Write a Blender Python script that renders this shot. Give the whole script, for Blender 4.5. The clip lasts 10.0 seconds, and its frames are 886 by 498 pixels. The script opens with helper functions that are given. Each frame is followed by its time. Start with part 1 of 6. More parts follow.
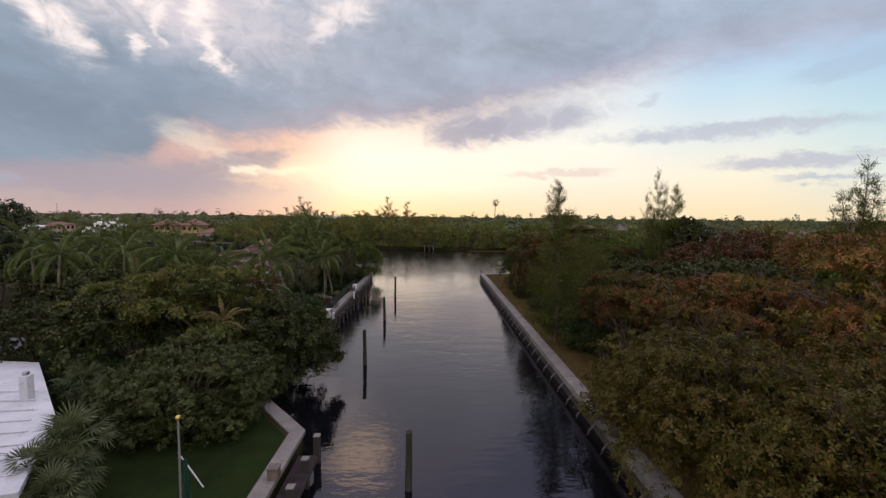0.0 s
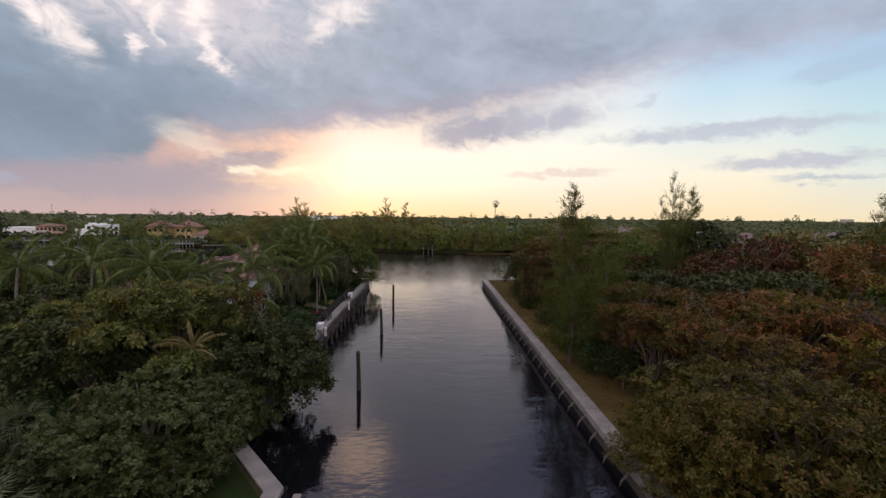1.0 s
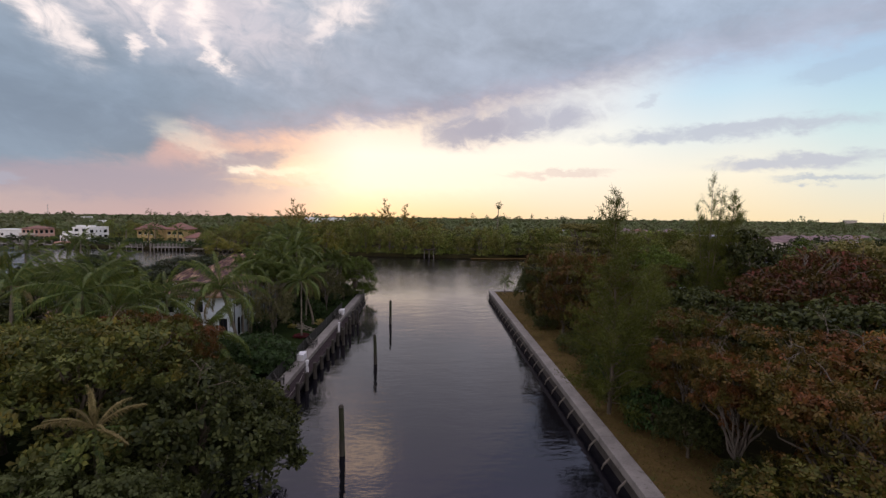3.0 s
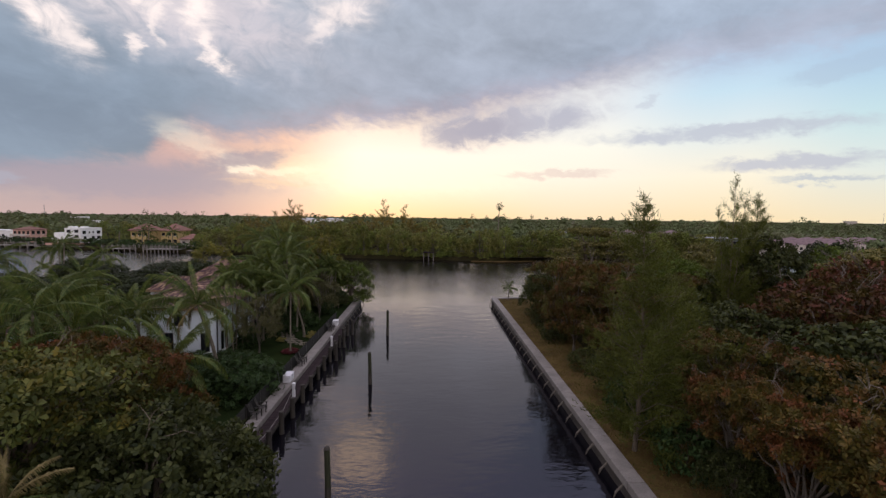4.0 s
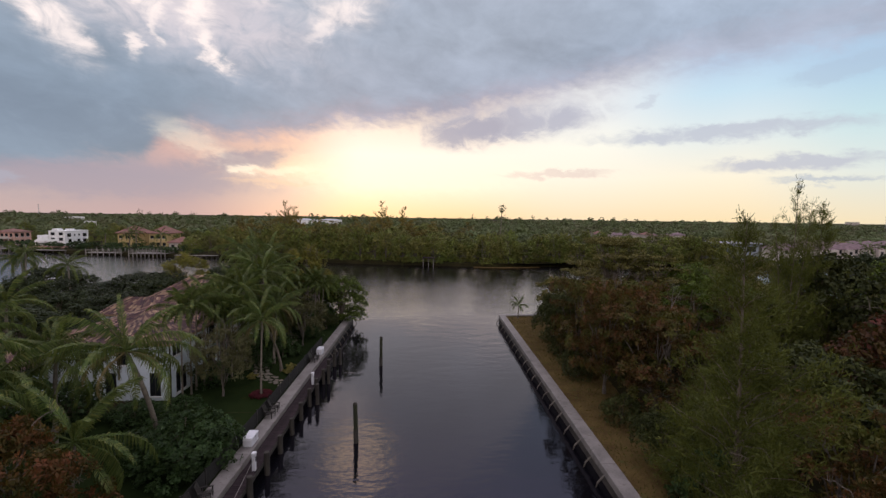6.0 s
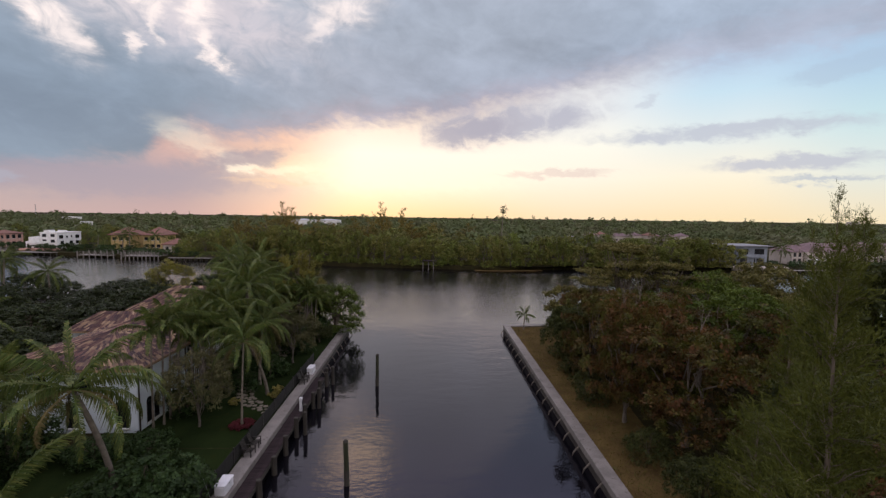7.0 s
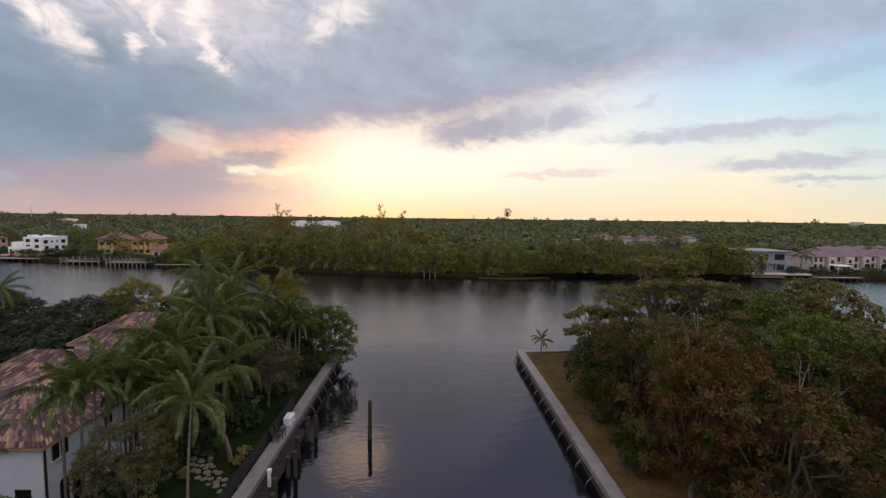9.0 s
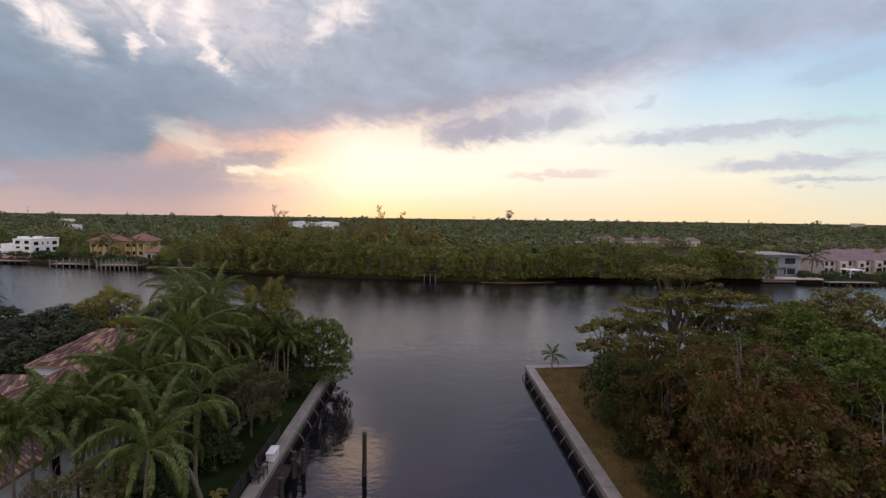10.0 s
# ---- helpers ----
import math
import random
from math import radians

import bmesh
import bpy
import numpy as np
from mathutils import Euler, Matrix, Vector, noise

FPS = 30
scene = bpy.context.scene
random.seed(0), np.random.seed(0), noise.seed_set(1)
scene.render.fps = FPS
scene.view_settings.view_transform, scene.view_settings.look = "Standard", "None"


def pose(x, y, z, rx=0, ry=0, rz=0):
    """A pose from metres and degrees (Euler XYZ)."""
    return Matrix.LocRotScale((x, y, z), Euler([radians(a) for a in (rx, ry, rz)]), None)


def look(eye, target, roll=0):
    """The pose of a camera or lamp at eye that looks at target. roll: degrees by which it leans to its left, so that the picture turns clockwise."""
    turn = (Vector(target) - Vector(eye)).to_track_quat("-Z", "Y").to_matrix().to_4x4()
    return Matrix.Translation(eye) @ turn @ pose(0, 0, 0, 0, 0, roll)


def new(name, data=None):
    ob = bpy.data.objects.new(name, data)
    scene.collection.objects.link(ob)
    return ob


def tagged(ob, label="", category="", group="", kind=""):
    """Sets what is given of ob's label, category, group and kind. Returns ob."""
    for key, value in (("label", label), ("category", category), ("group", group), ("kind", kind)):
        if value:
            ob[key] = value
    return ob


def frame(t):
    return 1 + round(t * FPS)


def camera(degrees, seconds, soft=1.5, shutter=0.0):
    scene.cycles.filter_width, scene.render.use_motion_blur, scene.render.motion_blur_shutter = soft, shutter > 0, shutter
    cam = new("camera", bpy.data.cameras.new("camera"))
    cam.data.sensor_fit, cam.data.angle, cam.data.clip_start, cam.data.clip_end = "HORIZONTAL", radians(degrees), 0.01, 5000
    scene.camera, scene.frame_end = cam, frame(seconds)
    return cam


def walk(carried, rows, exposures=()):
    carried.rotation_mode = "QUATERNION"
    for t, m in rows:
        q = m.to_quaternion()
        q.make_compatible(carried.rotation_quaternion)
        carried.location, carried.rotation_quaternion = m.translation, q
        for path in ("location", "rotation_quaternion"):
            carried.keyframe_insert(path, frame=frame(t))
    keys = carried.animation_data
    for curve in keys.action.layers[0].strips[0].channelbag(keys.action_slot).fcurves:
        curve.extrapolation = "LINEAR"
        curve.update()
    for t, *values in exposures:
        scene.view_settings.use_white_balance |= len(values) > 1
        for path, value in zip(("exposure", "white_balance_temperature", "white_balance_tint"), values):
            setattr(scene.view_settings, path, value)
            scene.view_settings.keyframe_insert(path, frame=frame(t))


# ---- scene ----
cam = camera(92.3, 10.0, soft=1.4)
# seconds, eye, target, roll
PATH = [
    (0, (-0.295, 0.133, 13.734), (-0.231, 2.126, 13.581), 0.6),
    (0.5, (-0.475, 2.297, 14.048), (-0.408, 4.29, 13.897), 0.7),
    (1, (-0.55, 4.371, 14.368), (-0.479, 6.364, 14.216), 0.6),
    (1.5, (-0.576, 6.411, 14.648), (-0.505, 8.404, 14.497), 0.6),
    (2, (-0.648, 8.385, 14.884), (-0.578, 10.378, 14.734), 0.6),
    (2.5, (-0.716, 10.359, 15.062), (-0.647, 12.353, 14.911), 0.6),
    (4, (-0.829, 16.215, 15.845), (-0.756, 18.208, 15.695), 0.7),
    (4.5, (-0.883, 18.249, 16.107), (-0.809, 20.242, 15.957), 0.7),
    (5, (-0.894, 20.345, 16.406), (-0.821, 22.338, 16.256), 0.8),
    (5.5, (-0.902, 22.409, 16.724), (-0.828, 24.402, 16.574), 0.8),
    (7, (-0.981, 28.43, 17.867), (-0.905, 30.422, 17.714), 0.8),
    (7.5, (-1.063, 30.544, 18.165), (-0.989, 32.537, 18.012), 0.7),
    (8, (-1.17, 32.592, 18.483), (-1.095, 34.585, 18.331), 0.7),
    (8.5, (-1.193, 34.667, 18.827), (-1.12, 36.66, 18.675), 0.7),
    (9, (-1.269, 36.743, 19.106), (-1.195, 38.736, 18.955), 0.7),
    (9.5, (-1.365, 38.943, 19.414), (-1.289, 40.936, 19.263), 0.7),
    (10, (-1.502, 41.09, 19.634), (-1.426, 43.083, 19.485), 0.8),
]
walk(cam, [(t, look(eye, target, roll)) for t, eye, target, roll in PATH], exposures=[(0.0, 0.0), (10.0, 0.0)])

GROUND_Z = 1.2  # height of the land above the water


# ---- world: a clouded sunset sky, sun low ahead behind the clouds ----
def lin(r, g, b):
    """Linear colour from display values 0-255."""
    return tuple(((c / 255 + 0.055) / 1.055) ** 2.4 if c > 10 else c / 255 / 12.92 for c in (r, g, b)) + (1.0,)


class Graph:
    """Short forms for making shader nodes."""

    def __init__(self, tree):
        self.t = tree
        tree.nodes.clear()

    def node(self, kind, **props):
        n = self.t.nodes.new(kind)
        for key, value in props.items():
            setattr(n, key, value)
        return n

    def put(self, socket, value):
        if isinstance(value, bpy.types.NodeSocket):
            self.t.links.new(value, socket)
        elif value is not None:
            socket.default_value = value

    def m(self, op, a, b=None, c=None, clamp=False):
        n = self.node("ShaderNodeMath", operation=op, use_clamp=clamp)
        for s, v in zip(n.inputs, (a, b, c)):
            self.put(s, v)
        return n.outputs[0]

    def smooth(self, v, lo, hi, a=0.0, b=1.0):
        n = self.node("ShaderNodeMapRange", interpolation_type="SMOOTHSTEP")
        for s, x in zip(n.inputs, (v, lo, hi, a, b)):
            self.put(s, x)
        return n.outputs[0]

    def mix(self, f, a, b, blend="MIX"):
        n = self.node("ShaderNodeMix", data_type="RGBA", blend_type=blend)
        self.put(n.inputs[0], f)
        self.put(n.inputs[6], a)
        self.put(n.inputs[7], b)
        return n.outputs[2]

    def ramp(self, f, stops, mode="LINEAR"):
        n = self.node("ShaderNodeValToRGB")
        n.color_ramp.interpolation = mode
        e = n.color_ramp.elements
        while len(e) < len(stops):
            e.new(1.0)
        for el, (p, c) in zip(e, stops):
            el.position, el.color = p, c
        self.put(n.inputs[0], f)
        return n.outputs[0]

    def noise(self, vec, scale, detail=4.0, rough=0.55, dist=0.0):
        n = self.node("ShaderNodeTexNoise")
        self.put(n.inputs["Vector"], vec)
        for key, v in (("Scale", scale), ("Detail", detail), ("Roughness", rough), ("Distortion", dist)):
            n.inputs[key].default_value = v
        return n.outputs[0]

    def xyz(self, x, y, z=0.0):
        n = self.node("ShaderNodeCombineXYZ")
        for s, v in zip(n.inputs, (x, y, z)):
            self.put(s, v)
        return n.outputs[0]


SUN_AZ, SUN_EL = -12.0, 5.0
world = bpy.data.worlds.new("sky")
scene.world = world
world.use_nodes = True
g = Graph(world.node_tree)
way = g.node("ShaderNodeTexCoord").outputs["Generated"]
sep = g.node("ShaderNodeSeparateXYZ")
g.put(sep.inputs[0], way)
az0 = g.m("MULTIPLY", g.m("ARCTAN2", sep.outputs[0], sep.outputs[1]), 57.2958)
el0 = g.m("MULTIPLY", g.m("ARCSINE", sep.outputs[2]), 57.2958)
flat = g.xyz(g.m("MULTIPLY", g.m("ADD", az0, g.m("MULTIPLY", el0, 0.5)), 0.068), g.m("MULTIPLY", el0, 0.135))
n_big = g.m("SUBTRACT", g.noise(flat, 1.3, 5, 0.55, 0.6), 0.5)
n_mid = g.m("SUBTRACT", g.noise(flat, 4.1, 5, 0.6, 0.4), 0.5)
n_fine = g.m("SUBTRACT", g.noise(flat, 10.0, 4, 0.6), 0.5)
n_side = g.m("SUBTRACT", g.noise(g.xyz(g.m("MULTIPLY", el0, 0.21), g.m("MULTIPLY", az0, 0.08), 4.0), 2.7, 5, 0.6), 0.5)
n_iso = g.m("SUBTRACT", g.noise(g.xyz(g.m("MULTIPLY", az0, 0.13), g.m("MULTIPLY", el0, 0.17), 9.0), 2.2, 7, 0.62, 0.8), 0.5)
az = g.m("ADD", az0, g.m("MULTIPLY", n_side, 6.0))
el = g.m("ADD", el0, g.m("ADD", g.m("MULTIPLY", n_mid, 2.2), g.m("MULTIPLY", n_fine, 1.2)))


def column(*stops):
    return g.ramp(g.m("MULTIPLY", el0, 1 / 30), [(e / 30, lin(*c)) for e, c in stops])


# the clear sky behind the clouds, azimuth by azimuth
clear = column((0, (196, 172, 170)), (2.4, (188, 170, 172)), (4.5, (160, 152, 166)), (14, (205, 205, 215)))
for a0, a1, col in (
        (-45, -29, column((0, (192, 166, 168)), (4, (164, 154, 168)), (8, (230, 184, 171)), (14, (215, 205, 215)))),
        (-31, -15, column((0, (234, 198, 178)), (3, (230, 202, 188)), (5.5, (255, 218, 184)), (9, (250, 203, 178)))),
        (-19, -8, column((0, (255, 222, 172)), (4, (260, 245, 220)), (8, (264, 249, 234)), (12, (256, 234, 214)))),
        (4, 19, column((0, (253, 226, 188)), (5, (256, 244, 226)), (9, (255, 250, 236)), (13, (238, 238, 238)))),
        (19, 35, column((0, (250, 226, 184)), (5, (252, 242, 220)), (9, (230, 236, 234)), (14, (200, 225, 240)), (17, (186, 208, 232)))),
        (36, 48, column((0, (244, 226, 190)), (5, (226, 232, 226)), (10, (200, 226, 232)), (15, (176, 206, 232))))):
    clear = g.mix(g.smooth(az0, a0, a1), clear, col)

# the great cloud deck: its lower edge rises from the left to the right
EDGE = ((-60, 4.0), (-43.8, 4.4), (-33, 5.8), (-31, 8.4), (-28, 9.8), (-24, 8.8), (-17, 9.8), (-11.6, 11.6), (-4.4, 12.0),
        (1.6, 12.6), (8.9, 14.2), (17.5, 15.4), (24, 16.4), (30, 17.6), (42, 17.6), (60, 16.5))
low_edge = g.m("MULTIPLY", g.ramp(g.m("MULTIPLY_ADD", az0, 1 / 120, 0.5), [((a + 60) / 120, (e / 30,) * 3 + (1,)) for a, e in EDGE]), 30.0)
over = g.m("SUBTRACT", g.m("ADD", el0, g.m("ADD", g.m("MULTIPLY", n_mid, 3.4), g.m("MULTIPLY", n_fine, 1.6))), low_edge)
soft_right = g.smooth(az0, 5, 30, 1.5, 2.8)
deck = g.smooth(over, g.m("MULTIPLY", soft_right, -1.0), soft_right)
grey = g.mix(g.smooth(az0, -34, -6), lin(139, 154, 173), lin(160, 168, 186))
grey = g.mix(g.smooth(az0, 8, 38), grey, lin(166, 182, 206))
grey = g.mix(g.m("MULTIPLY", g.smooth(over, 0.0, 4.0, 0.6, 0.0), g.smooth(az0, -34, -20)), grey, lin(184, 168, 181))
grey = g.mix(g.smooth(el0, 12, 24, 0.0, 0.45), grey, lin(175, 185, 199))
shade = g.m("ADD", 1.0, g.m("ADD", g.m("MULTIPLY", n_big, 0.62), g.m("ADD", g.m("MULTIPLY", n_mid, 0.2), g.m("MULTIPLY", n_iso, 0.25))))
grey = g.mix(1.0, grey, g.xyz(shade, shade, shade), "MULTIPLY")
sky = g.mix(deck, clear, grey)


def patch(a, e, sa, se, rot=0.0, lo=0.32, hi=0.6, rough=None, amount=0.5):
    """A soft ragged ellipse in the sky, in degrees."""
    c, s = math.cos(radians(rot)), math.sin(radians(rot))
    da, de = g.m("SUBTRACT", az, a), g.m("SUBTRACT", el, e)
    p = g.m("ADD", g.m("MULTIPLY", da, c / sa), g.m("MULTIPLY", de, s / sa))
    q = g.m("ADD", g.m("MULTIPLY", da, -s / se), g.m("MULTIPLY", de, c / se))
    r = g.m("ADD", g.m("MULTIPLY", p, p), g.m("MULTIPLY", q, q))
    return g.smooth(g.m("MULTIPLY", g.m("EXPONENT", g.m("MULTIPLY", r, -1.0)), g.m("MULTIPLY_ADD", rough or n_fine, 2.4 * amount, 1.0)), lo, hi)


# thin and thick parts of the deck
sky = g.mix(g.m("MULTIPLY", patch(-31, 23.0, 17, 5.5, -8, 0.05, 1.0, n_iso, 1.0), 0.8), sky, lin(222, 212, 218))
sky = g.mix(g.m("MULTIPLY", patch(-37, 9.4, 14, 3.4, -3, 0.1, 1.0, n_iso, 0.8), 0.6), sky, lin(120, 133, 152))
# bright breaks in the deck
for a, e, sa, se, rot, k in ((-40.5, 18.4, 4.6, 1.7, -42, 1.0), (-37.4, 16.6, 2.0, 0.9, -40, 0.7), (-31.6, 21.4, 2.0, 1.3, -55, 1.0), (-31.2, 19.0, 1.3, 0.6, -75, 0.8), (-27.2, 21.6, 2.4, 1.8, -80, 1.0), (-25.9, 18.6, 1.8, 0.7, -60, 0.9),
                             (-25.3, 17.0, 1.9, 0.7, -38, 1.0), (-33.3, 17.4, 1.3, 0.6, -68, 0.8), (-11.0, 24.4, 5.0, 1.9, 10, 0.8), (-13.6, 22.2, 2.2, 1.0, 50, 0.6), (-24, 27.5, 7.0, 2.6, -20, 1.0), (-41, 24.5, 8.0, 2.4, -30, 0.9)):
    sky = g.mix(g.m("MULTIPLY", patch(a, e, sa, se * 1.1, rot, 0.04, 1.3, n_iso, 1.1), k), sky, (1.07, 0.93, 0.89, 1))
sky = g.mix(patch(-9.3, 30.0, 5.2, 3.2, 0, 0.2, 0.9, n_iso, 0.8), sky, (2.6, 1.9, 1.2, 1))
# small dark clouds below the deck
for a, e, sa, se, rot, amount, tone in ((11.0, 12.2, 10.0, 2.1, 4, 0.85, (178, 178, 194)), (5.5, 11.2, 5.5, 1.9, 8, 0.85, (174, 170, 184)), (-24.2, 6.2, 6.6, 1.3, 13, 0.95, (166, 154, 166)),
                                        (-34, 3.4, 12.5, 1.7, 2, 0.8, (168, 157, 170)), (34.0, 9.7, 12.5, 0.9, 0, 0.8, (190, 194, 208)), (41.0, 6.0, 6.5, 0.75, 0, 0.8, (190, 192, 206)),
                                        (44.0, 4.2, 4.5, 0.35, 0, 0.8, (190, 196, 206)), (16.8, 5.6, 7.0, 0.45, 1, 0.6, (224, 200, 194)), (45, 14.6, 5.0, 1.0, 5, 0.5, (176, 192, 212)),
                                        (26.8, 13.8, 1.2, 0.6, 20, 0.6, (200, 206, 218)), (-45.0, 3.1, 2.5, 0.5, 0, 0.7, (170, 170, 186)), (-20, 3.9, 5.0, 0.35, 0, 0.6, (240, 205, 178))):
    sky = g.mix(g.m("MULTIPLY", patch(a, e, sa * 1.1, se * 1.1, rot, 0.12, 0.85, n_iso, 0.8), amount), sky, lin(*tone))
# glow where the sun stands behind the clouds
for a, e, sa, se, rot, k in ((-18.5, 5.5, 5.5, 0.8, 3, 0.35), (-23, 5.4, 1.4, 0.4, 0, 0.5), (-28, 8.4, 4.5, 1.5, -22, 0.3), (-3, 5.6, 19, 2.9, 0, 0.3)):
    sky = g.mix(g.m("MULTIPLY", patch(a, e, sa, se, rot, 0.1, 0.95), k), sky, (1.25, 1.08, 0.84, 1))
# overhead and behind, the thinner cloud is lit by the evening sky
around = g.m("MULTIPLY", g.smooth(g.m("ABSOLUTE", az0), 62, 110), g.smooth(el0, -0.5, 3.0))
sky = g.mix(around, sky, g.mix(1.0, (1.12, 1.0, 1.0, 1), g.xyz(shade, shade, shade), "MULTIPLY"))
sky = g.mix(g.smooth(el0, 24, 54), sky, g.mix(1.0, (1.14, 1.03, 1.26, 1), g.xyz(shade, shade, shade), "MULTIPLY"))
sky = g.mix(g.smooth(el0, -2.5, -0.3), lin(70, 66, 60), sky)
air = g.node("ShaderNodeTexSky", sky_type="NISHITA", sun_disc=False, sun_elevation=radians(SUN_EL), sun_rotation=radians(SUN_AZ))
back = g.node("ShaderNodeBackground")
g.put(back.inputs[0], sky)
back.inputs[1].default_value = 1.02
clear_air = g.node("ShaderNodeBackground")
g.put(clear_air.inputs[0], air.outputs[0])
clear_air.inputs[1].default_value = 0.004
both = g.node("ShaderNodeAddShader")
g.put(both.inputs[0], back.outputs[0])
g.put(both.inputs[1], clear_air.outputs[0])
g.put(g.node("ShaderNodeOutputWorld").inputs[0], both.outputs[0])

sun = new("sun", bpy.data.lights.new("sun", "SUN"))
sun.data.energy, sun.data.angle, sun.data.color = 0.19, radians(60), (1.0, 0.74, 0.48)
a, e = radians(SUN_AZ), radians(SUN_EL + 3)
sun.matrix_world = look((0, 0, 50), (-math.sin(a) * math.cos(e) * 9, -math.cos(a) * math.cos(e) * 9, 50 - math.sin(e) * 9))


# ---- materials ----
def material(name):
    mat = bpy.data.materials.new(name)
    mat.use_nodes = True
    gg = Graph(mat.node_tree)
    out = gg.node("ShaderNodeOutputMaterial")
    bsdf = gg.node("ShaderNodeBsdfPrincipled")
    gg.put(out.inputs[0], bsdf.outputs[0])
    return mat, gg, bsdf, out


def surface(name, dark, light, scale=2.0, rough=0.8, bump=0.3, fine=14.0, metal=0.0, spots=None, streak=1.0, spec=0.4, vary=0.0):
    """A plain worn surface: two colours mixed by a coarse and a fine noise, with relief."""
    mat, gg, bsdf, _ = material(name)
    pos = gg.node("ShaderNodeTexCoord").outputs["Object"]
    if streak != 1.0:
        mp = gg.node("ShaderNodeMapping")
        mp.inputs["Scale"].default_value = (1, 1, streak)
        gg.put(mp.inputs[0], pos)
        pos = mp.outputs[0]
    a, b = gg.noise(pos, scale, 5, 0.6), gg.noise(pos, fine, 4, 0.65)
    f = gg.smooth(gg.m("ADD", gg.m("MULTIPLY", a, 0.65), gg.m("MULTIPLY", b, 0.35)), 0.32, 0.68)
    col = gg.mix(f, (*dark, 1), (*light, 1))
    if spots:
        col = gg.mix(gg.smooth(gg.noise(pos, scale * 2.7, 3, 0.7), 0.58, 0.7), col, (*spots, 1))
    if vary:
        rnd = gg.node("ShaderNodeObjectInfo").outputs["Random"]
        v = gg.m("ADD", 1 - vary, gg.m("MULTIPLY", rnd, 2 * vary))
        col = gg.mix(1.0, col, gg.xyz(v, v, v), "MULTIPLY")
    gg.put(bsdf.inputs["Base Color"], col)
    bsdf.inputs["Roughness"].default_value, bsdf.inputs["Metallic"].default_value = rough, metal
    bsdf.inputs["Specular IOR Level"].default_value = spec
    bp = gg.node("ShaderNodeBump")
    bp.inputs["Strength"].default_value, bp.inputs["Distance"].default_value = bump, 0.03
    gg.put(bp.inputs["Height"], b)
    gg.put(bsdf.inputs["Normal"], bp.outputs[0])
    return mat


def foliage(name, tones, through_light=0.3, rough=0.5, hue_patch=None, patch_size=0.35, gloss=0.1, grain=0.8):
    """Leaves: each its own tone, whole boughs lighter or turned, some light through the blade."""
    mat, gg, bsdf, out = material(name)
    rnd = gg.node("ShaderNodeNewGeometry").outputs["Random Per Island"]
    n = len(tones) - 1
    col = gg.ramp(rnd, [(i / n, (*c, 1)) for i, c in enumerate(tones)])
    pos = gg.node("ShaderNodeTexCoord").outputs["Object"]
    who = gg.node("ShaderNodeObjectInfo").outputs["Random"]
    off = gg.node("ShaderNodeVectorMath", operation="ADD")
    gg.put(off.inputs[0], pos)
    gg.put(off.inputs[1], gg.xyz(gg.m("MULTIPLY", who, 30.0), 0.0, 0.0))
    if hue_patch:
        col = gg.mix(gg.smooth(gg.noise(off.outputs[0], patch_size, 3, 0.6), 0.44, 0.62), col, gg.mix(rnd, (*hue_patch[0], 1), (*hue_patch[1], 1)))
    tone = gg.m("ADD", gg.smooth(gg.noise(off.outputs[0], grain, 3, 0.6), 0.3, 0.7, 0.66, 1.3), gg.m("MULTIPLY_ADD", who, 0.5, -0.25))
    col = gg.mix(1.0, col, gg.xyz(tone, tone, tone), "MULTIPLY")
    gg.put(bsdf.inputs["Base Color"], col)
    bsdf.inputs["Roughness"].default_value = rough
    bsdf.inputs["Specular IOR Level"].default_value = gloss
    tr = gg.node("ShaderNodeBsdfTranslucent")
    gg.put(tr.inputs[0], gg.mix(0.5, col, (0.16, 0.17, 0.02, 1)))
    ms = gg.node("ShaderNodeMixShader")
    ms.inputs[0].default_value = through_light * 0.4
    gg.put(ms.inputs[1], bsdf.outputs[0])
    gg.put(ms.inputs[2], tr.outputs[0])
    gg.put(out.inputs[0], ms.outputs[0])
    return mat


def water_surface():
    mat, gg, bsdf, _ = material("dark_canal_water")
    pos = gg.node("ShaderNodeNewGeometry").outputs["Position"]
    mp = gg.node("ShaderNodeMapping")
    mp.inputs["Scale"].default_value = (0.5, 1.0, 1.0)
    gg.put(mp.inputs[0], pos)
    a, b, c = gg.noise(mp.outputs[0], 0.55, 3, 0.5, 0.4), gg.noise(mp.outputs[0], 2.6, 3, 0.55, 0.3), gg.noise(pos, 0.035, 2, 0.5)
    h = gg.m("ADD", gg.m("MULTIPLY", a, 0.75), gg.m("MULTIPLY", b, 0.36))
    h = gg.m("MULTIPLY", h, gg.smooth(c, 0.35, 0.65, 0.35, 1.15))
    sx = gg.node("ShaderNodeSeparateXYZ")
    gg.put(sx.inputs[0], pos)
    chop = gg.m("MULTIPLY", gg.m("ADD", gg.noise(pos, 3.2, 3, 0.6), gg.m("MULTIPLY", gg.noise(mp.outputs[0], 0.9, 3, 0.55), 0.8)), 0.75)
    h = gg.m("ADD", h, gg.m("MULTIPLY", chop, gg.smooth(sx.outputs[1], 84, 112)))
    gg.put(bsdf.inputs["Roughness"], gg.smooth(sx.outputs[1], 84, 128, 0.03, 0.08))
    bp = gg.node("ShaderNodeBump")
    bp.inputs["Strength"].default_value, bp.inputs["Distance"].default_value = 1.0, 0.05
    gg.put(bp.inputs["Height"], h)
    gg.put(bsdf.inputs["Normal"], bp.outputs[0])
    bsdf.inputs["Base Color"].default_value = (0.004, 0.004, 0.0055, 1)
    bsdf.inputs["Specular Tint"].default_value = (0.69, 0.645, 1.0, 1)
    bsdf.inputs["IOR"].default_value = 1.54
    return mat


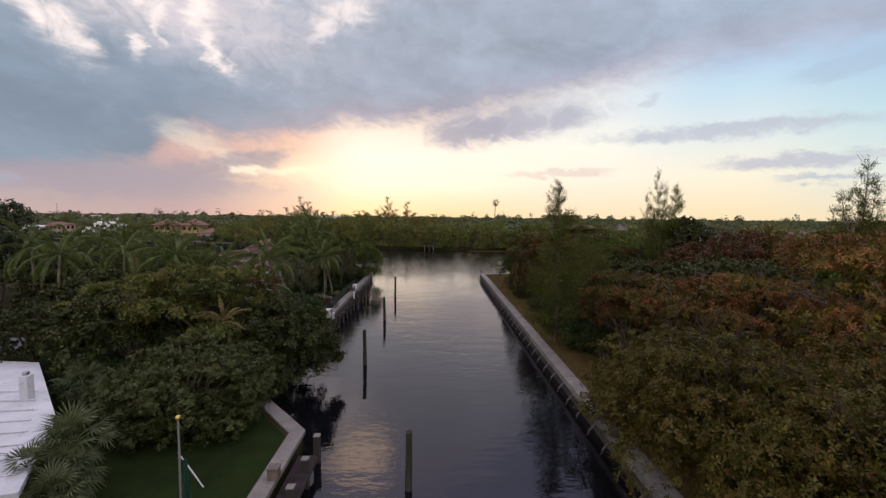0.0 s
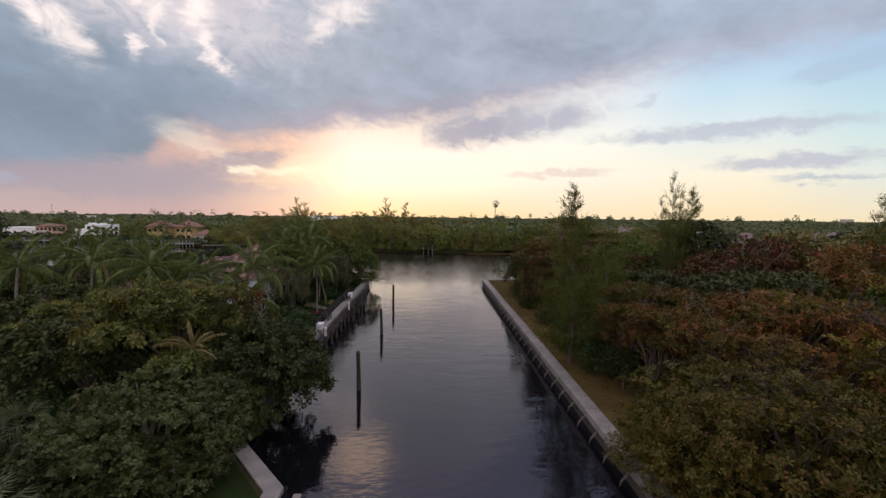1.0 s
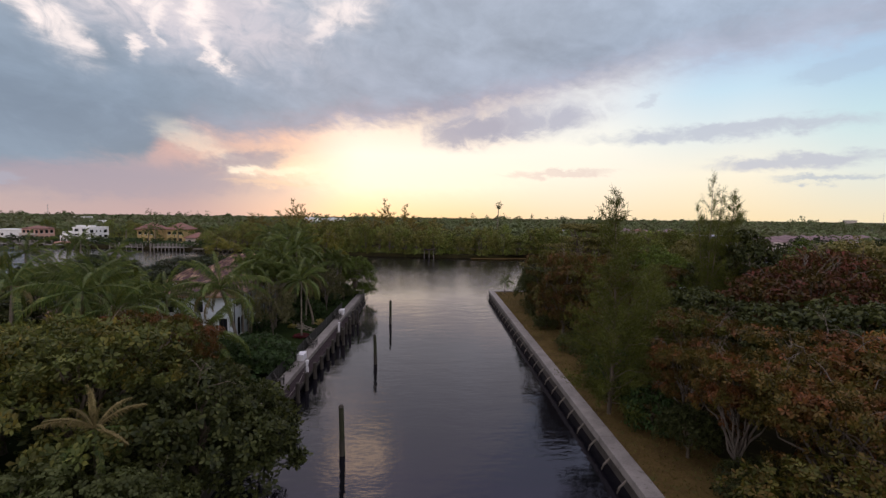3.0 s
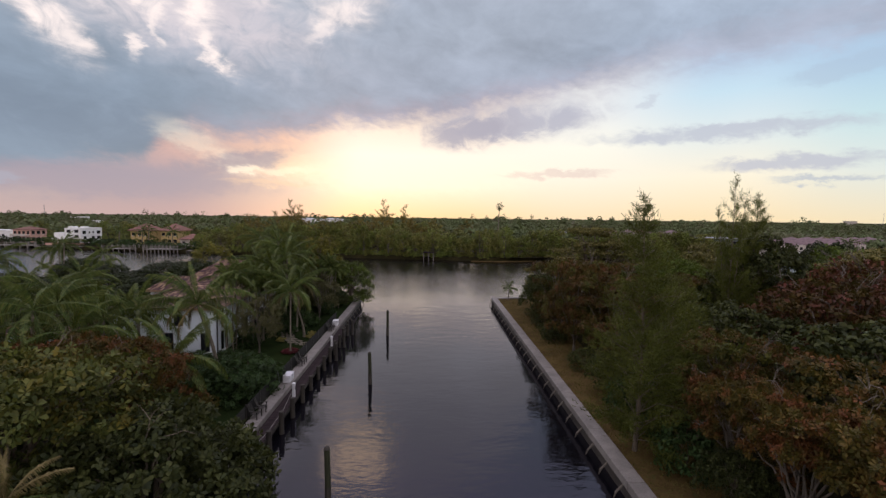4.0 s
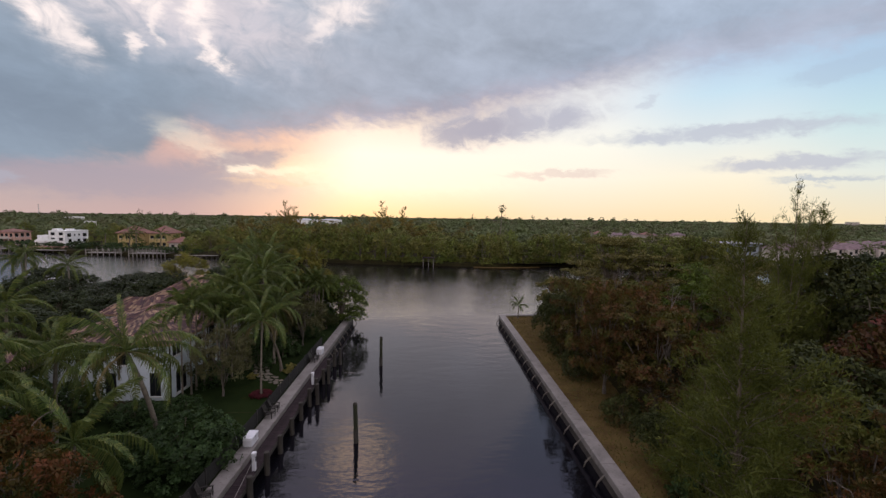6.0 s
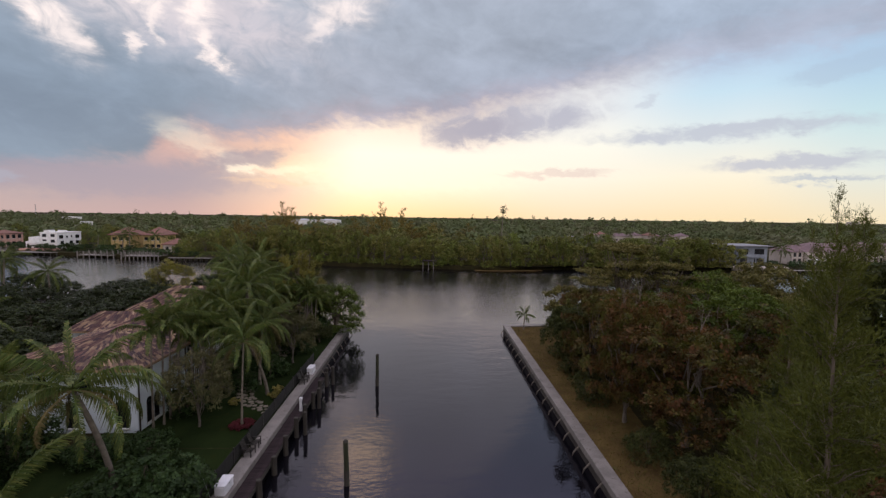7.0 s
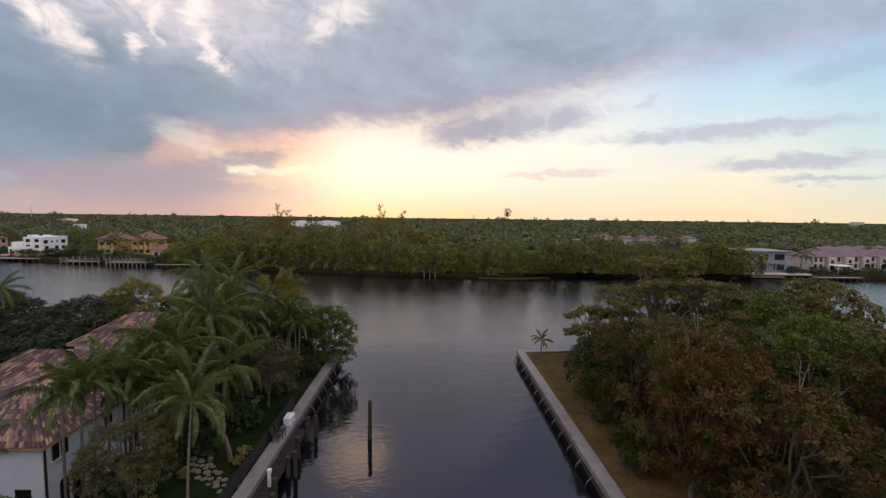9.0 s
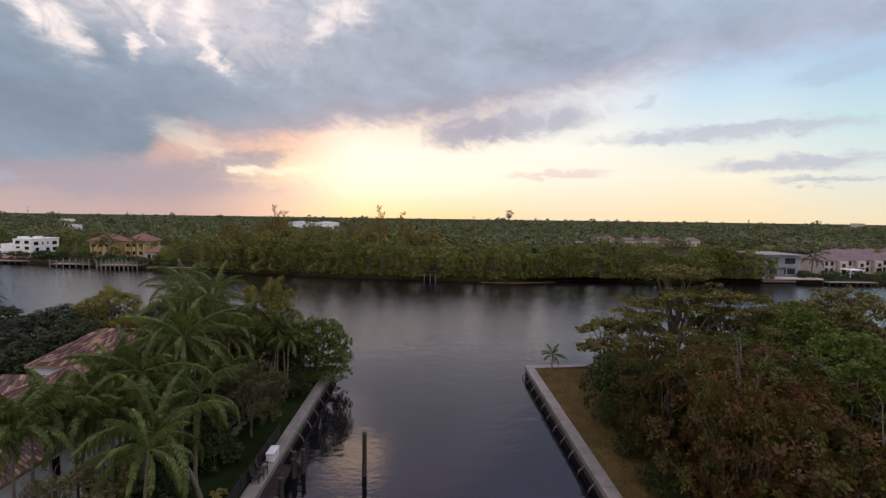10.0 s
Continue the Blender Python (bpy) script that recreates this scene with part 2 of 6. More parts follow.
def roof_tile_material(name, tones):
    mat, gg, bsdf, _ = material(name)
    rnd = gg.node("ShaderNodeNewGeometry").outputs["Random Per Island"]
    n = len(tones) - 1
    col = gg.ramp(rnd, [(i / n, (*c, 1)) for i, c in enumerate(tones)])
    pos = gg.node("ShaderNodeTexCoord").outputs["Object"]
    b = gg.noise(pos, 9.0, 4, 0.65)
    stain = gg.smooth(gg.noise(pos, 0.7, 4, 0.6), 0.35, 0.7, 0.65, 1.1)
    v = gg.m("MULTIPLY", stain, gg.smooth(b, 0.3, 0.7, 0.85, 1.1))
    gg.put(bsdf.inputs["Base Color"], gg.mix(1.0, col, gg.xyz(v, v, v), "MULTIPLY"))
    bsdf.inputs["Roughness"].default_value = 0.8
    return mat


M_GROUND = surface("forest_floor", (0.016, 0.015, 0.007), (0.034, 0.03, 0.013), 0.25, 0.95, 0.6, 3.0, spots=(0.05, 0.055, 0.02), spec=0.05)
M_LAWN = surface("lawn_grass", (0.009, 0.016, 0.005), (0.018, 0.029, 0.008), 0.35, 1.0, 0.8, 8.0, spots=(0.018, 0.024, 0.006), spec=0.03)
M_DRY = surface("dry_grass_and_earth", (0.055, 0.036, 0.014), (0.105, 0.074, 0.027), 0.5, 0.95, 0.8, 6.0, spots=(0.07, 0.066, 0.022), spec=0.05)
M_CONCRETE = surface("weathered_concrete", (0.13, 0.121, 0.11), (0.22, 0.205, 0.186), 0.8, 0.85, 0.3, 9.0, spots=(0.11, 0.098, 0.086), vary=0.1)
M_WALLFACE = surface("wet_stained_concrete", (0.03, 0.026, 0.022), (0.075, 0.066, 0.055), 0.7, 0.7, 0.4, 7.0, spots=(0.02, 0.02, 0.016))
M_WALLFACE2 = surface("stained_pale_concrete", (0.07, 0.06, 0.05), (0.14, 0.12, 0.1), 0.9, 0.8, 0.3)
M_DECK = surface("grey_brown_decking", (0.02, 0.015, 0.016), (0.042, 0.031, 0.033), 1.2, 0.9, 0.4, 12.0, vary=0.2, spec=0.1)
M_PILE = surface("dark_creosote_timber", (0.018, 0.016, 0.013), (0.05, 0.045, 0.035), 1.5, 0.8, 0.6, 10.0, streak=0.2)
M_PILE_GREEN = surface("algae_green_timber", (0.016, 0.02, 0.009), (0.04, 0.044, 0.02), 1.5, 0.85, 0.6, 10.0, streak=0.2)
M_WHITE = surface("white_painted_plastic", (0.5, 0.51, 0.53), (0.66, 0.67, 0.69), 1.5, 0.5, 0.1)
M_STUCCO = surface("white_stucco", (0.6, 0.61, 0.6), (0.76, 0.77, 0.76), 0.5, 0.9, 0.3, 10.0, spots=(0.52, 0.53, 0.52))
M_VILLA = surface("pale_blue_white_stucco", (0.54, 0.61, 0.65), (0.66, 0.73, 0.77), 0.5, 0.9, 0.25, 10.0)
M_DARK_GLASS, gq, bq, _ = material("dark_window_glass")
bq.inputs["Base Color"].default_value, bq.inputs["Roughness"].default_value = (0.015, 0.017, 0.02, 1), 0.08
M_DARK_METAL = surface("dark_bronze_metal", (0.025, 0.022, 0.02), (0.05, 0.045, 0.04), 3, 0.45, 0.1, metal=0.5)
M_STEEL = surface("galvanised_steel", (0.35, 0.35, 0.36), (0.5, 0.5, 0.52), 3, 0.4, 0.1, metal=0.8)
M_BARK = surface("grey_brown_bark", (0.07, 0.055, 0.042), (0.16, 0.13, 0.1), 1.5, 0.95, 0.9, 9.0, streak=0.3)
M_PALM_BARK = surface("ringed_palm_bark", (0.10, 0.085, 0.065), (0.2, 0.175, 0.14), 1.0, 0.95, 0.9, 9.0, streak=3.0)
M_RED_BARK = surface("dark_reddish_bark", (0.018, 0.012, 0.008), (0.04, 0.026, 0.018), 1.5, 0.9, 0.5, 9.0)
M_PALE_BARK = surface("pale_bare_wood", (0.075, 0.062, 0.052), (0.15, 0.128, 0.108), 1.5, 0.9, 0.5, 9.0)
M_WATER = water_surface()


# ---- mesh helpers ----
RNG = np.random.default_rng(7)


def link_mesh(name, me, mat, parent=None, label=""):
    me.materials.clear()
    me.materials.append(mat)
    ob = new(name, me)
    if parent is not None:
        ob.parent = parent
    if label:
        ob["label"] = label
    return ob


def part(name, bm, mat, parent=None, label=""):
    me = bpy.data.meshes.new(name)
    bm.normal_update()
    bm.to_mesh(me)
    bm.free()
    return link_mesh(name, me, mat, parent, label)


def raw_mesh(name, verts, faces, smooth=False):
    """A mesh from arrays: verts n x 3, faces m x k, all of one size."""
    me = bpy.data.meshes.new(name)
    verts, faces = np.asarray(verts, np.float32), np.asarray(faces, np.int32)
    k = faces.shape[1]
    me.vertices.add(len(verts))
    me.vertices.foreach_set("co", verts.ravel())
    me.loops.add(faces.size)
    me.loops.foreach_set("vertex_index", faces.ravel())
    me.polygons.add(len(faces))
    me.polygons.foreach_set("loop_start", np.arange(0, faces.size, k, dtype=np.int32))
    if smooth:
        me.polygons.foreach_set("use_smooth", np.ones(len(faces), bool))
    me.update(calc_edges=True)
    return me


def empty(name, m, label, category, group=""):
    ob = new(name)
    ob.matrix_world = m
    return tagged(ob, label, category, group)


def box(bm, x0, y0, z0, x1, y1, z1, bevel=0.0):
    vs = [bm.verts.new((x, y, z)) for z in (z0, z1) for y in (y0, y1) for x in (x0, x1)]
    fs = [bm.faces.new([vs[i] for i in q]) for q in ((0, 2, 3, 1), (4, 5, 7, 6), (0, 1, 5, 4), (2, 6, 7, 3), (0, 4, 6, 2), (1, 3, 7, 5))]
    if bevel:
        bmesh.ops.bevel(bm, geom=list({e for f in fs for e in f.edges}), offset=bevel, segments=1, affect="EDGES")
    return bm


def one_box(*a, **k):
    return box(bmesh.new(), *a, **k)


def prism(bm, pts, z0, z1):
    """An upright block on a plan polygon (counter-clockwise)."""
    lo, hi = [bm.verts.new((x, y, z0)) for x, y in pts], [bm.verts.new((x, y, z1)) for x, y in pts]
    n = len(pts)
    bm.faces.new(hi)
    bm.faces.new(lo[::-1])
    for i in range(n):
        bm.faces.new((lo[i], lo[(i + 1) % n], hi[(i + 1) % n], hi[i]))
    return bm


def tube(points, radii, sides=6):
    """Verts and quads of a tapered tube along points."""
    p = np.asarray(points, float)
    d = np.gradient(p, axis=0)
    d /= np.linalg.norm(d, axis=1)[:, None] + 1e-9
    ref = np.where(np.abs(d[:, 2:3]) > 0.9, np.array([[1.0, 0, 0]]), np.array([[0, 0, 1.0]]))
    u = np.cross(d, ref)
    u /= np.linalg.norm(u, axis=1)[:, None] + 1e-9
    v = np.cross(d, u)
    a = np.linspace(0, 2 * np.pi, sides, endpoint=False)
    ring = u[:, None] * np.cos(a)[None, :, None] + v[:, None] * np.sin(a)[None, :, None]
    verts = (p[:, None] + ring * np.asarray(radii, float)[:, None, None]).reshape(-1, 3)
    i, j = np.meshgrid(np.arange(len(p) - 1), np.arange(sides), indexing="ij")
    k = (j + 1) % sides
    faces = np.stack([i * sides + j, i * sides + k, (i + 1) * sides + k, (i + 1) * sides + j], -1).reshape(-1, 4)
    return verts, faces


def join(pieces):
    vs, fs, n = [], [], 0
    for v, f in pieces:
        vs.append(v)
        fs.append(f + n)
        n += len(v)
    return np.concatenate(vs), np.concatenate(fs)


def unit(v):
    return v / (np.linalg.norm(v, axis=-1, keepdims=True) + 1e-9)


def leaves(centres, normals, size, aspect=0.5, spread=0.35, corners=4, jitter=0.45):
    """One folded four-cornered leaf at each centre, facing about its normal; three corners for far ones."""
    n = len(centres)
    nrm = unit(normals + RNG.normal(0, jitter, (n, 3)))
    along = unit(np.cross(nrm, RNG.normal(0, 1, (n, 3))))
    side = np.cross(nrm, along)
    s = (size * (1 + RNG.uniform(-spread, spread, n)))[:, None]
    base, tip = centres - along * s * 0.5, centres + along * s * 0.5 - nrm * s * 0.12
    left, right = centres + side * s * aspect * 0.5 + nrm * s * 0.1, centres - side * s * aspect * 0.5 + nrm * s * 0.1
    if corners == 3:
        return np.stack([base + side * s * aspect * 0.3, right, tip + side * s * aspect * 0.2], 1).reshape(-1, 3), np.arange(3 * n).reshape(n, 3)
    verts = np.stack([base, right, tip, left], 1).reshape(-1, 3)
    return verts, np.arange(4 * n).reshape(n, 4)


def lobe_points(lobes, n, shell=0.35, low_cut=-0.55, clumps=15, clump=0.31):
    """Points on the shells of the many small clumps that make up each lobe (x, y, z, rx, ry, rz), with their outward ways."""
    big = np.array(lobes, float)
    w = big[:, 3] * big[:, 4] + big[:, 3] * big[:, 5]
    m = clumps * len(big)
    own = np.repeat(np.arange(len(big)), clumps)
    d = unit(RNG.normal(0, 1, (m, 3)))
    d[:, 2] = np.where(d[:, 2] < low_cut, -d[:, 2], d[:, 2])
    mid = big[own, :3] + d * big[own, 3:] * RNG.uniform(0.55, 0.95, (m, 1))
    size = big[own, 3:] * (clump * RNG.uniform(0.65, 1.3, (m, 1))) * np.array([1, 1, 0.85])
    size[:, 2] = np.maximum(size[:, 2], size[:, 0] * 0.45)
    weight = w[own] * size[:, 0]
    idx = RNG.choice(m, int(n * 1.9), p=weight / weight.sum())
    e = unit(RNG.normal(0, 1, (len(idx), 3)) + np.array([0, 0, 0.35]))
    r = 1 - shell * RNG.random(len(idx)) ** 1.5 + RNG.normal(0, 0.09, len(idx))
    p = mid[idx] + e * size[idx] * r[:, None]
    inside = np.zeros(len(p), bool)
    for k, lb in enumerate(big):
        inside |= (((p - lb[:3]) / lb[3:]) ** 2).sum(1) < (0.3 if shell < 0.6 else 0.05)
    keep = np.flatnonzero(~inside)[:n]
    return p[keep], unit(e[keep] / size[idx[keep]] * size[idx[keep], :1] + 0.5 * d[idx[keep]] + np.array([0, 0, 0.35]))


def limb(a, b, r0, r1, sag=0.12, steps=6):
    a, b = np.array(a, float), np.array(b, float)
    t = np.linspace(0, 1, steps)[:, None]
    p = a + (b - a) * t
    p[:, 2] += np.sin(t[:, 0] * np.pi) * sag * np.linalg.norm(b - a) * 0.5
    p[1:-1] += RNG.normal(0, 0.03 * np.linalg.norm(b - a), (steps - 2, 3))
    return tube(p, np.linspace(r0, r1, steps), 5)


def sprigs(centres, normals, size, aspect=0.5):
    """Whorls of five leaves spreading from each twig's end."""
    n, k = len(centres), 5
    nrm = unit(normals + RNG.normal(0, 0.4, (n, 3)))
    u = unit(np.cross(nrm, RNG.normal(0, 1, (n, 3))))
    v = np.cross(nrm, u)
    a = (np.arange(k) * 6.283 / k)[None, :] + RNG.uniform(-0.35, 0.35, (n, k))
    way = unit(u[:, None] * np.cos(a)[..., None] + v[:, None] * np.sin(a)[..., None] + nrm[:, None] * RNG.uniform(-0.1, 0.75, (n, k, 1))).reshape(-1, 3)
    up = np.repeat(nrm, k, 0)
    side = unit(np.cross(up, way))
    s = (size * RNG.uniform(0.65, 1.3, n * k))[:, None]
    root = np.repeat(centres, k, 0) + way * s * 0.1
    mid = root + way * s * 0.6 + up * s * 0.05
    verts = np.stack([root, mid - side * s * aspect * 0.5, root + way * s - up * s * 0.08, mid + side * s * aspect * 0.5], 1).reshape(-1, 3)
    return verts, np.arange(4 * n * k).reshape(n * k, 4)


class Kind:
    """The meshes of one kind of tree, shared by all that are planted."""

    def __init__(self, name, label, trunk, crown, bark, leaf, category="tree", extra=None):
        self.name, self.label, self.category = name, label, category
        self.trunk, self.crown = raw_mesh(name + "_trunk", *trunk, smooth=True), raw_mesh(name + "_crown", *crown)
        self.trunk.materials.append(bark)
        self.crown.materials.append(leaf)

    def plant(self, x, y, height=1.0, turn=0.0, spread=None, z=GROUND_Z, label="", group=""):
        spread = spread or height
        ob = empty(self.name, Matrix.LocRotScale((x, y, z - 0.05), Euler((0, 0, radians(turn))), (spread, spread, height)), label or self.label, self.category, group)
        for nm, me in (("trunk", self.trunk), ("crown", self.crown)):
            new(nm, me).parent = ob
        return ob


def broad_kind(name, label, leaf, n_leaf, leaf_size, radius, height, lobes_n, flat=0.75, base=0.35, trunk_r=0.28, tiers=0, bare=0, aspect=0.55, bark=None, shell=0.35, low_cut=-0.55, limbs_n=9, whorl=False, corners=4):
    """A broad-leaved tree about radius wide and height high, at unit scale in metres."""
    lobes = []
    for i in range(lobes_n):
        a, r = 2.39996 * i + RNG.uniform(-0.3, 0.3), radius * math.sqrt((i + 0.4) / lobes_n) * RNG.uniform(0.8, 1.02)
        if tiers:
            k = RNG.integers(tiers)
            h = height * (base + (1 - base) * (k + 0.5) / tiers) * RNG.uniform(0.96, 1.04)
            r *= 1.0 - 0.42 * k / tiers
            lr = radius * RNG.uniform(0.2, 0.33)
            lobes.append((r * math.cos(a), r * math.sin(a), h - 0.3, lr, lr * RNG.uniform(0.75, 1.2), lr * 0.22))
        else:
            dome = math.sqrt(max(0.05, 1 - (r / radius / 1.12) ** 2))
            top = height * (base + (1 - base) * dome) * RNG.uniform(0.9, 1.04)
            lr = radius * RNG.uniform(0.24, 0.38)
            lobes.append((r * math.cos(a), r * math.sin(a), max(top - lr * flat, lr * flat * 0.9), lr, lr * RNG.uniform(0.8, 1.15), lr * flat))
            if r > radius * 0.5 and base < 0.2:
                lobes.append((r * math.cos(a - 0.25), r * math.sin(a - 0.25), lr * 0.6, lr, lr, lr * flat * 0.9))
            if r > radius * 0.5:
                lobes.append((r * 1.02 * math.cos(a + 0.3), r * 1.02 * math.sin(a + 0.3), max(top * 0.55, lr * 0.7), lr * 0.9, lr * 0.9, lr * flat))
    pts, nrm = lobe_points(lobes, n_leaf // 5 if whorl else n_leaf, shell, low_cut)
    crown = sprigs(pts, nrm, leaf_size, aspect) if whorl else leaves(pts, nrm, leaf_size, aspect, corners=corners, jitter=0.45 if corners == 4 else 0.16)
    fork = np.array([0, 0, height * base * 0.7])
    wood = [tube([(0, 0, 0), (0.05, 0.03, fork[2] * 0.5), fork], [trunk_r * 1.3, trunk_r, trunk_r * 0.85], 8)]
    for lb in lobes[:limbs_n + tiers * 4]:
        wood.append(limb(fork * RNG.uniform(0.7, 1.0), (lb[0], lb[1], lb[2] + lb[5] * 0.3), trunk_r * 0.5, 0.03))
    for _ in range(bare):
        lb = lobes[RNG.integers(min(len(lobes), limbs_n + tiers * 4))]
        s = np.array((lb[0], lb[1], lb[2] + lb[5] * 0.3))
        e = s + unit(np.array([lb[0], lb[1], 0.0]) + RNG.normal(0, 1.2, 3) + np.array([0, 0, 1.6])) * (lb[3] * 1.25)
        wood.append(limb(s, e, 0.035, 0.008, 0.3))
        for _ in range(3):
            m2 = s + (e - s) * RNG.uniform(0.4, 0.9)
            wood.append(limb(m2, m2 + unit(RNG.normal(0, 1, 3) + np.array([0, 0, 0.6])) * RNG.uniform(0.5, 1.2), 0.018, 0.006, 0.2, 4))
    return Kind(name, label, join(wood), crown, bark or M_BARK, leaf)


def needle_kind(name, label, leaf, height, radius, n_branch, n_spray, seed_tops=1, droop=0.25, spray=0.5, wd=0.017, loose=0.7):
    """A feathery pine-like tree: a tall stem, rising branches in loose tiers, soft plumes of thin needles, open towards the top."""
    wood, pts, ways, thick = [], [], [], []
    for s in range(seed_tops):
        off = np.array([0.0, 0, 0]) if s == 0 else np.append(RNG.normal(0, radius * 0.34, 2), 0)
        h = height * (1 if s == 0 else RNG.uniform(0.72, 0.9))
        stem = np.array([off * t + np.array([0.15 * math.sin(5 * t), 0.1 * math.cos(4 * t), h * t]) for t in np.linspace(0, 1, 9)])
        wood.append(tube(stem, np.linspace(0.17, 0.012, 9), 6))
        for i in range(n_branch):
            t = 0.03 + 0.96 * (i + RNG.random()) / n_branch
            t += 0.012 * math.sin(t * 70 + s)
            a = RNG.uniform(0, 6.283)
            ln = radius * min(1.0, (1.03 - t) * 1.35) * RNG.uniform(0.3, 1.15) * (0.75 if s else 1.0) + 0.2
            s0 = np.array([np.interp(t * h, stem[:, 2], stem[:, k]) for k in range(3)])
            end = s0 + np.array([math.cos(a) * ln, math.sin(a) * ln, ln * RNG.uniform(0.15, 0.85) * (1.0 + 0.7 * t * t)])
            wood.append(limb(s0, end, 0.04 * (1.1 - t), 0.006, 0.2, 5))
            m = max(4, int(n_spray * min(1.0, ln / radius) * (1.05 - 0.2 * t)))
            spots = RNG.uniform(0.25, 1.05, 5)
            mids = s0 + (end - s0) * spots[:, None] + RNG.normal(0, 0.05 + 0.07 * ln, (5, 3))
            puff = RNG.integers(0, 5, m)
            p = mids[puff] + RNG.normal(0, 0.08 + 0.035 * ln, (m, 3)) + unit(end - s0) * RNG.normal(0, 0.12 + 0.1 * ln, (m, 1))
            pts.append(p)
            thick.append(np.full(m, 1.1 - 0.3 * t))
            ways.append(np.tile(unit(end - s0), (m, 1)) * 0.8 + RNG.normal(0, loose, (m, 3)) + np.array([0, 0, 0.45 - droop + 0.5 * t]))
    p, w, k = np.concatenate(pts), unit(np.concatenate(ways)), np.concatenate(thick)[:, None]
    n = len(p)
    side = unit(np.cross(w, RNG.normal(0, 1, (n, 3)))) * k
    ln = (spray * RNG.uniform(0.5, 1.3, n))[:, None]
    verts = np.stack([p - side * wd, p + side * wd, p + w * ln + side * wd * 0.3 - np.array([0, 0, 0.05]), p + w * ln - side * wd * 0.3 - np.array([0, 0, 0.05])], 1).reshape(-1, 3)
    return Kind(name, label, join(wood), (verts, np.arange(4 * n).reshape(n, 4)), M_BARK, leaf)


def frond_mesh(name, mat, length, droop, leaflets=34, blade=0.62, lift=0.5):
    """A feather palm frond along +x from its base, arching over, its leaflets hanging in a ragged curtain."""
    t = np.linspace(0, 1, 12)
    bend = np.cumsum(np.full(12, 1 / 11.0))
    ang = lift - (0.35 + 1.15 * droop) * (bend - bend[0]) ** 1.4
    step = length / 11
    x = np.concatenate([[0], np.cumsum(np.cos(ang[:-1]) * step)])
    z = np.concatenate([[0], np.cumsum(np.sin(ang[:-1]) * step)])
    rach = np.stack([x, np.zeros(12), z], 1)
    pieces = [tube(rach, np.linspace(0.05, 0.01, 12), 4)]
    vs = []
    for sgn in (-1, 1):
        for k in np.linspace(0.12, 0.99, leaflets):
            s = np.array([np.interp(k, t, rach[:, i]) for i in range(3)])
            ahead = unit(np.array([np.interp(min(1, k + 0.05), t, rach[:, i]) for i in range(3)]) - np.array([np.interp(k - 0.05, t, rach[:, i]) for i in range(3)]))
            ln = blade * math.sin(0.45 + 2.35 * k) * RNG.uniform(0.75, 1.15)
            out = unit(np.array([0, sgn * RNG.uniform(0.8, 1.1), 0]) + ahead * RNG.uniform(0.7, 1.2) + np.array([0, 0, RNG.uniform(0.0, 0.35)]))
            mid = s + out * ln * 0.45
            tip = s + out * ln * 0.52 + ahead * ln * 0.12 + np.array([0, 0, -ln * RNG.uniform(0.7, 1.15)])
            w = ahead * 0.03
            vs += [s - w, s + w, mid + w * 1.15, mid - w * 1.15, mid - w * 1.15, mid + w * 1.15, tip + w * 0.25, tip - w * 0.25]
    vs = np.array(vs)
    pieces.append((vs, np.arange(len(vs)).reshape(-1, 4)))
    me = raw_mesh(name, *join(pieces))
    me.materials.append(mat)
    return me


def fan_mesh(name, mat, stalk, blade, fingers=17):
    """A fan palm leaf: a stalk along +x and a fan of fingers."""
    pieces = [tube([(0, 0, 0), (stalk * 0.5, 0, stalk * 0.1), (stalk, 0, 0)], [0.02, 0.016, 0.012], 4)]
    vs = []
    for a in np.linspace(-1.9, 1.9, fingers):
        d = np.array([math.cos(a), math.sin(a), 0.12 * math.cos(3 * a)])
        s, w = np.array([stalk, 0, 0]), np.array([-d[1], d[0], 0]) * 0.04 * blade
        ln = blade * (0.8 + 0.2 * math.cos(a)) * RNG.uniform(0.9, 1.1)
        mid, tip = s + d * ln * 0.6, s + d * ln - np.array([0, 0, ln * RNG.uniform(0.1, 0.4)])
        vs += [s - w * 0.3, s + w * 0.3, mid + w, mid - w, mid - w, mid + w, tip + w * 0.1, tip - w * 0.1]
    vs = np.array(vs)
    pieces.append((vs, np.arange(len(vs)).reshape(-1, 4)))
    me = raw_mesh(name, *join(pieces))
    me.materials.append(mat)
    return me


def palm(name, label, fronds, x, y, height, lean=(0.0, 0.0), n=17, size=1.0, trunk_r=0.16, top=72, bottom=-48, bark=None, z=GROUND_Z, turn=0.0, group=""):
    ob = empty(name, pose(x, y, z - 0.05), label, "palm tree", group)
    t = np.linspace(0, 1, 12)
    pts = np.stack([lean[0] * t ** 1.6, lean[1] * t ** 1.6, height * t], 1)
    me = raw_mesh(name + "_trunk", *tube(pts, trunk_r * (1.35 - 0.55 * t ** 0.5 + 0.25 * (t < 0.06) + 0.04 * np.cos(t * 60)), 8), smooth=True)
    link_mesh("trunk", me, bark or M_PALM_BARK, ob)
    for i in range(n):
        k = (i + 0.5) / n
        elev = top + (bottom - top) * k ** 0.68 + RNG.uniform(-12, 12)
        fr = new("frond", fronds[min(len(fronds) - 1, int(k * len(fronds)))])
        fr.parent = ob
        s = size * RNG.uniform(0.85, 1.1)
        fr.matrix_local = Matrix.Translation((lean[0], lean[1], height - 0.05 + 0.15 * (1 - k))) @ Euler((RNG.uniform(-0.3, 0.3), -radians(elev), 2.39996 * i + turn + RNG.uniform(-0.4, 0.4))).to_matrix().to_4x4() @ Matrix.Diagonal((s, s, s, 1))
    return ob


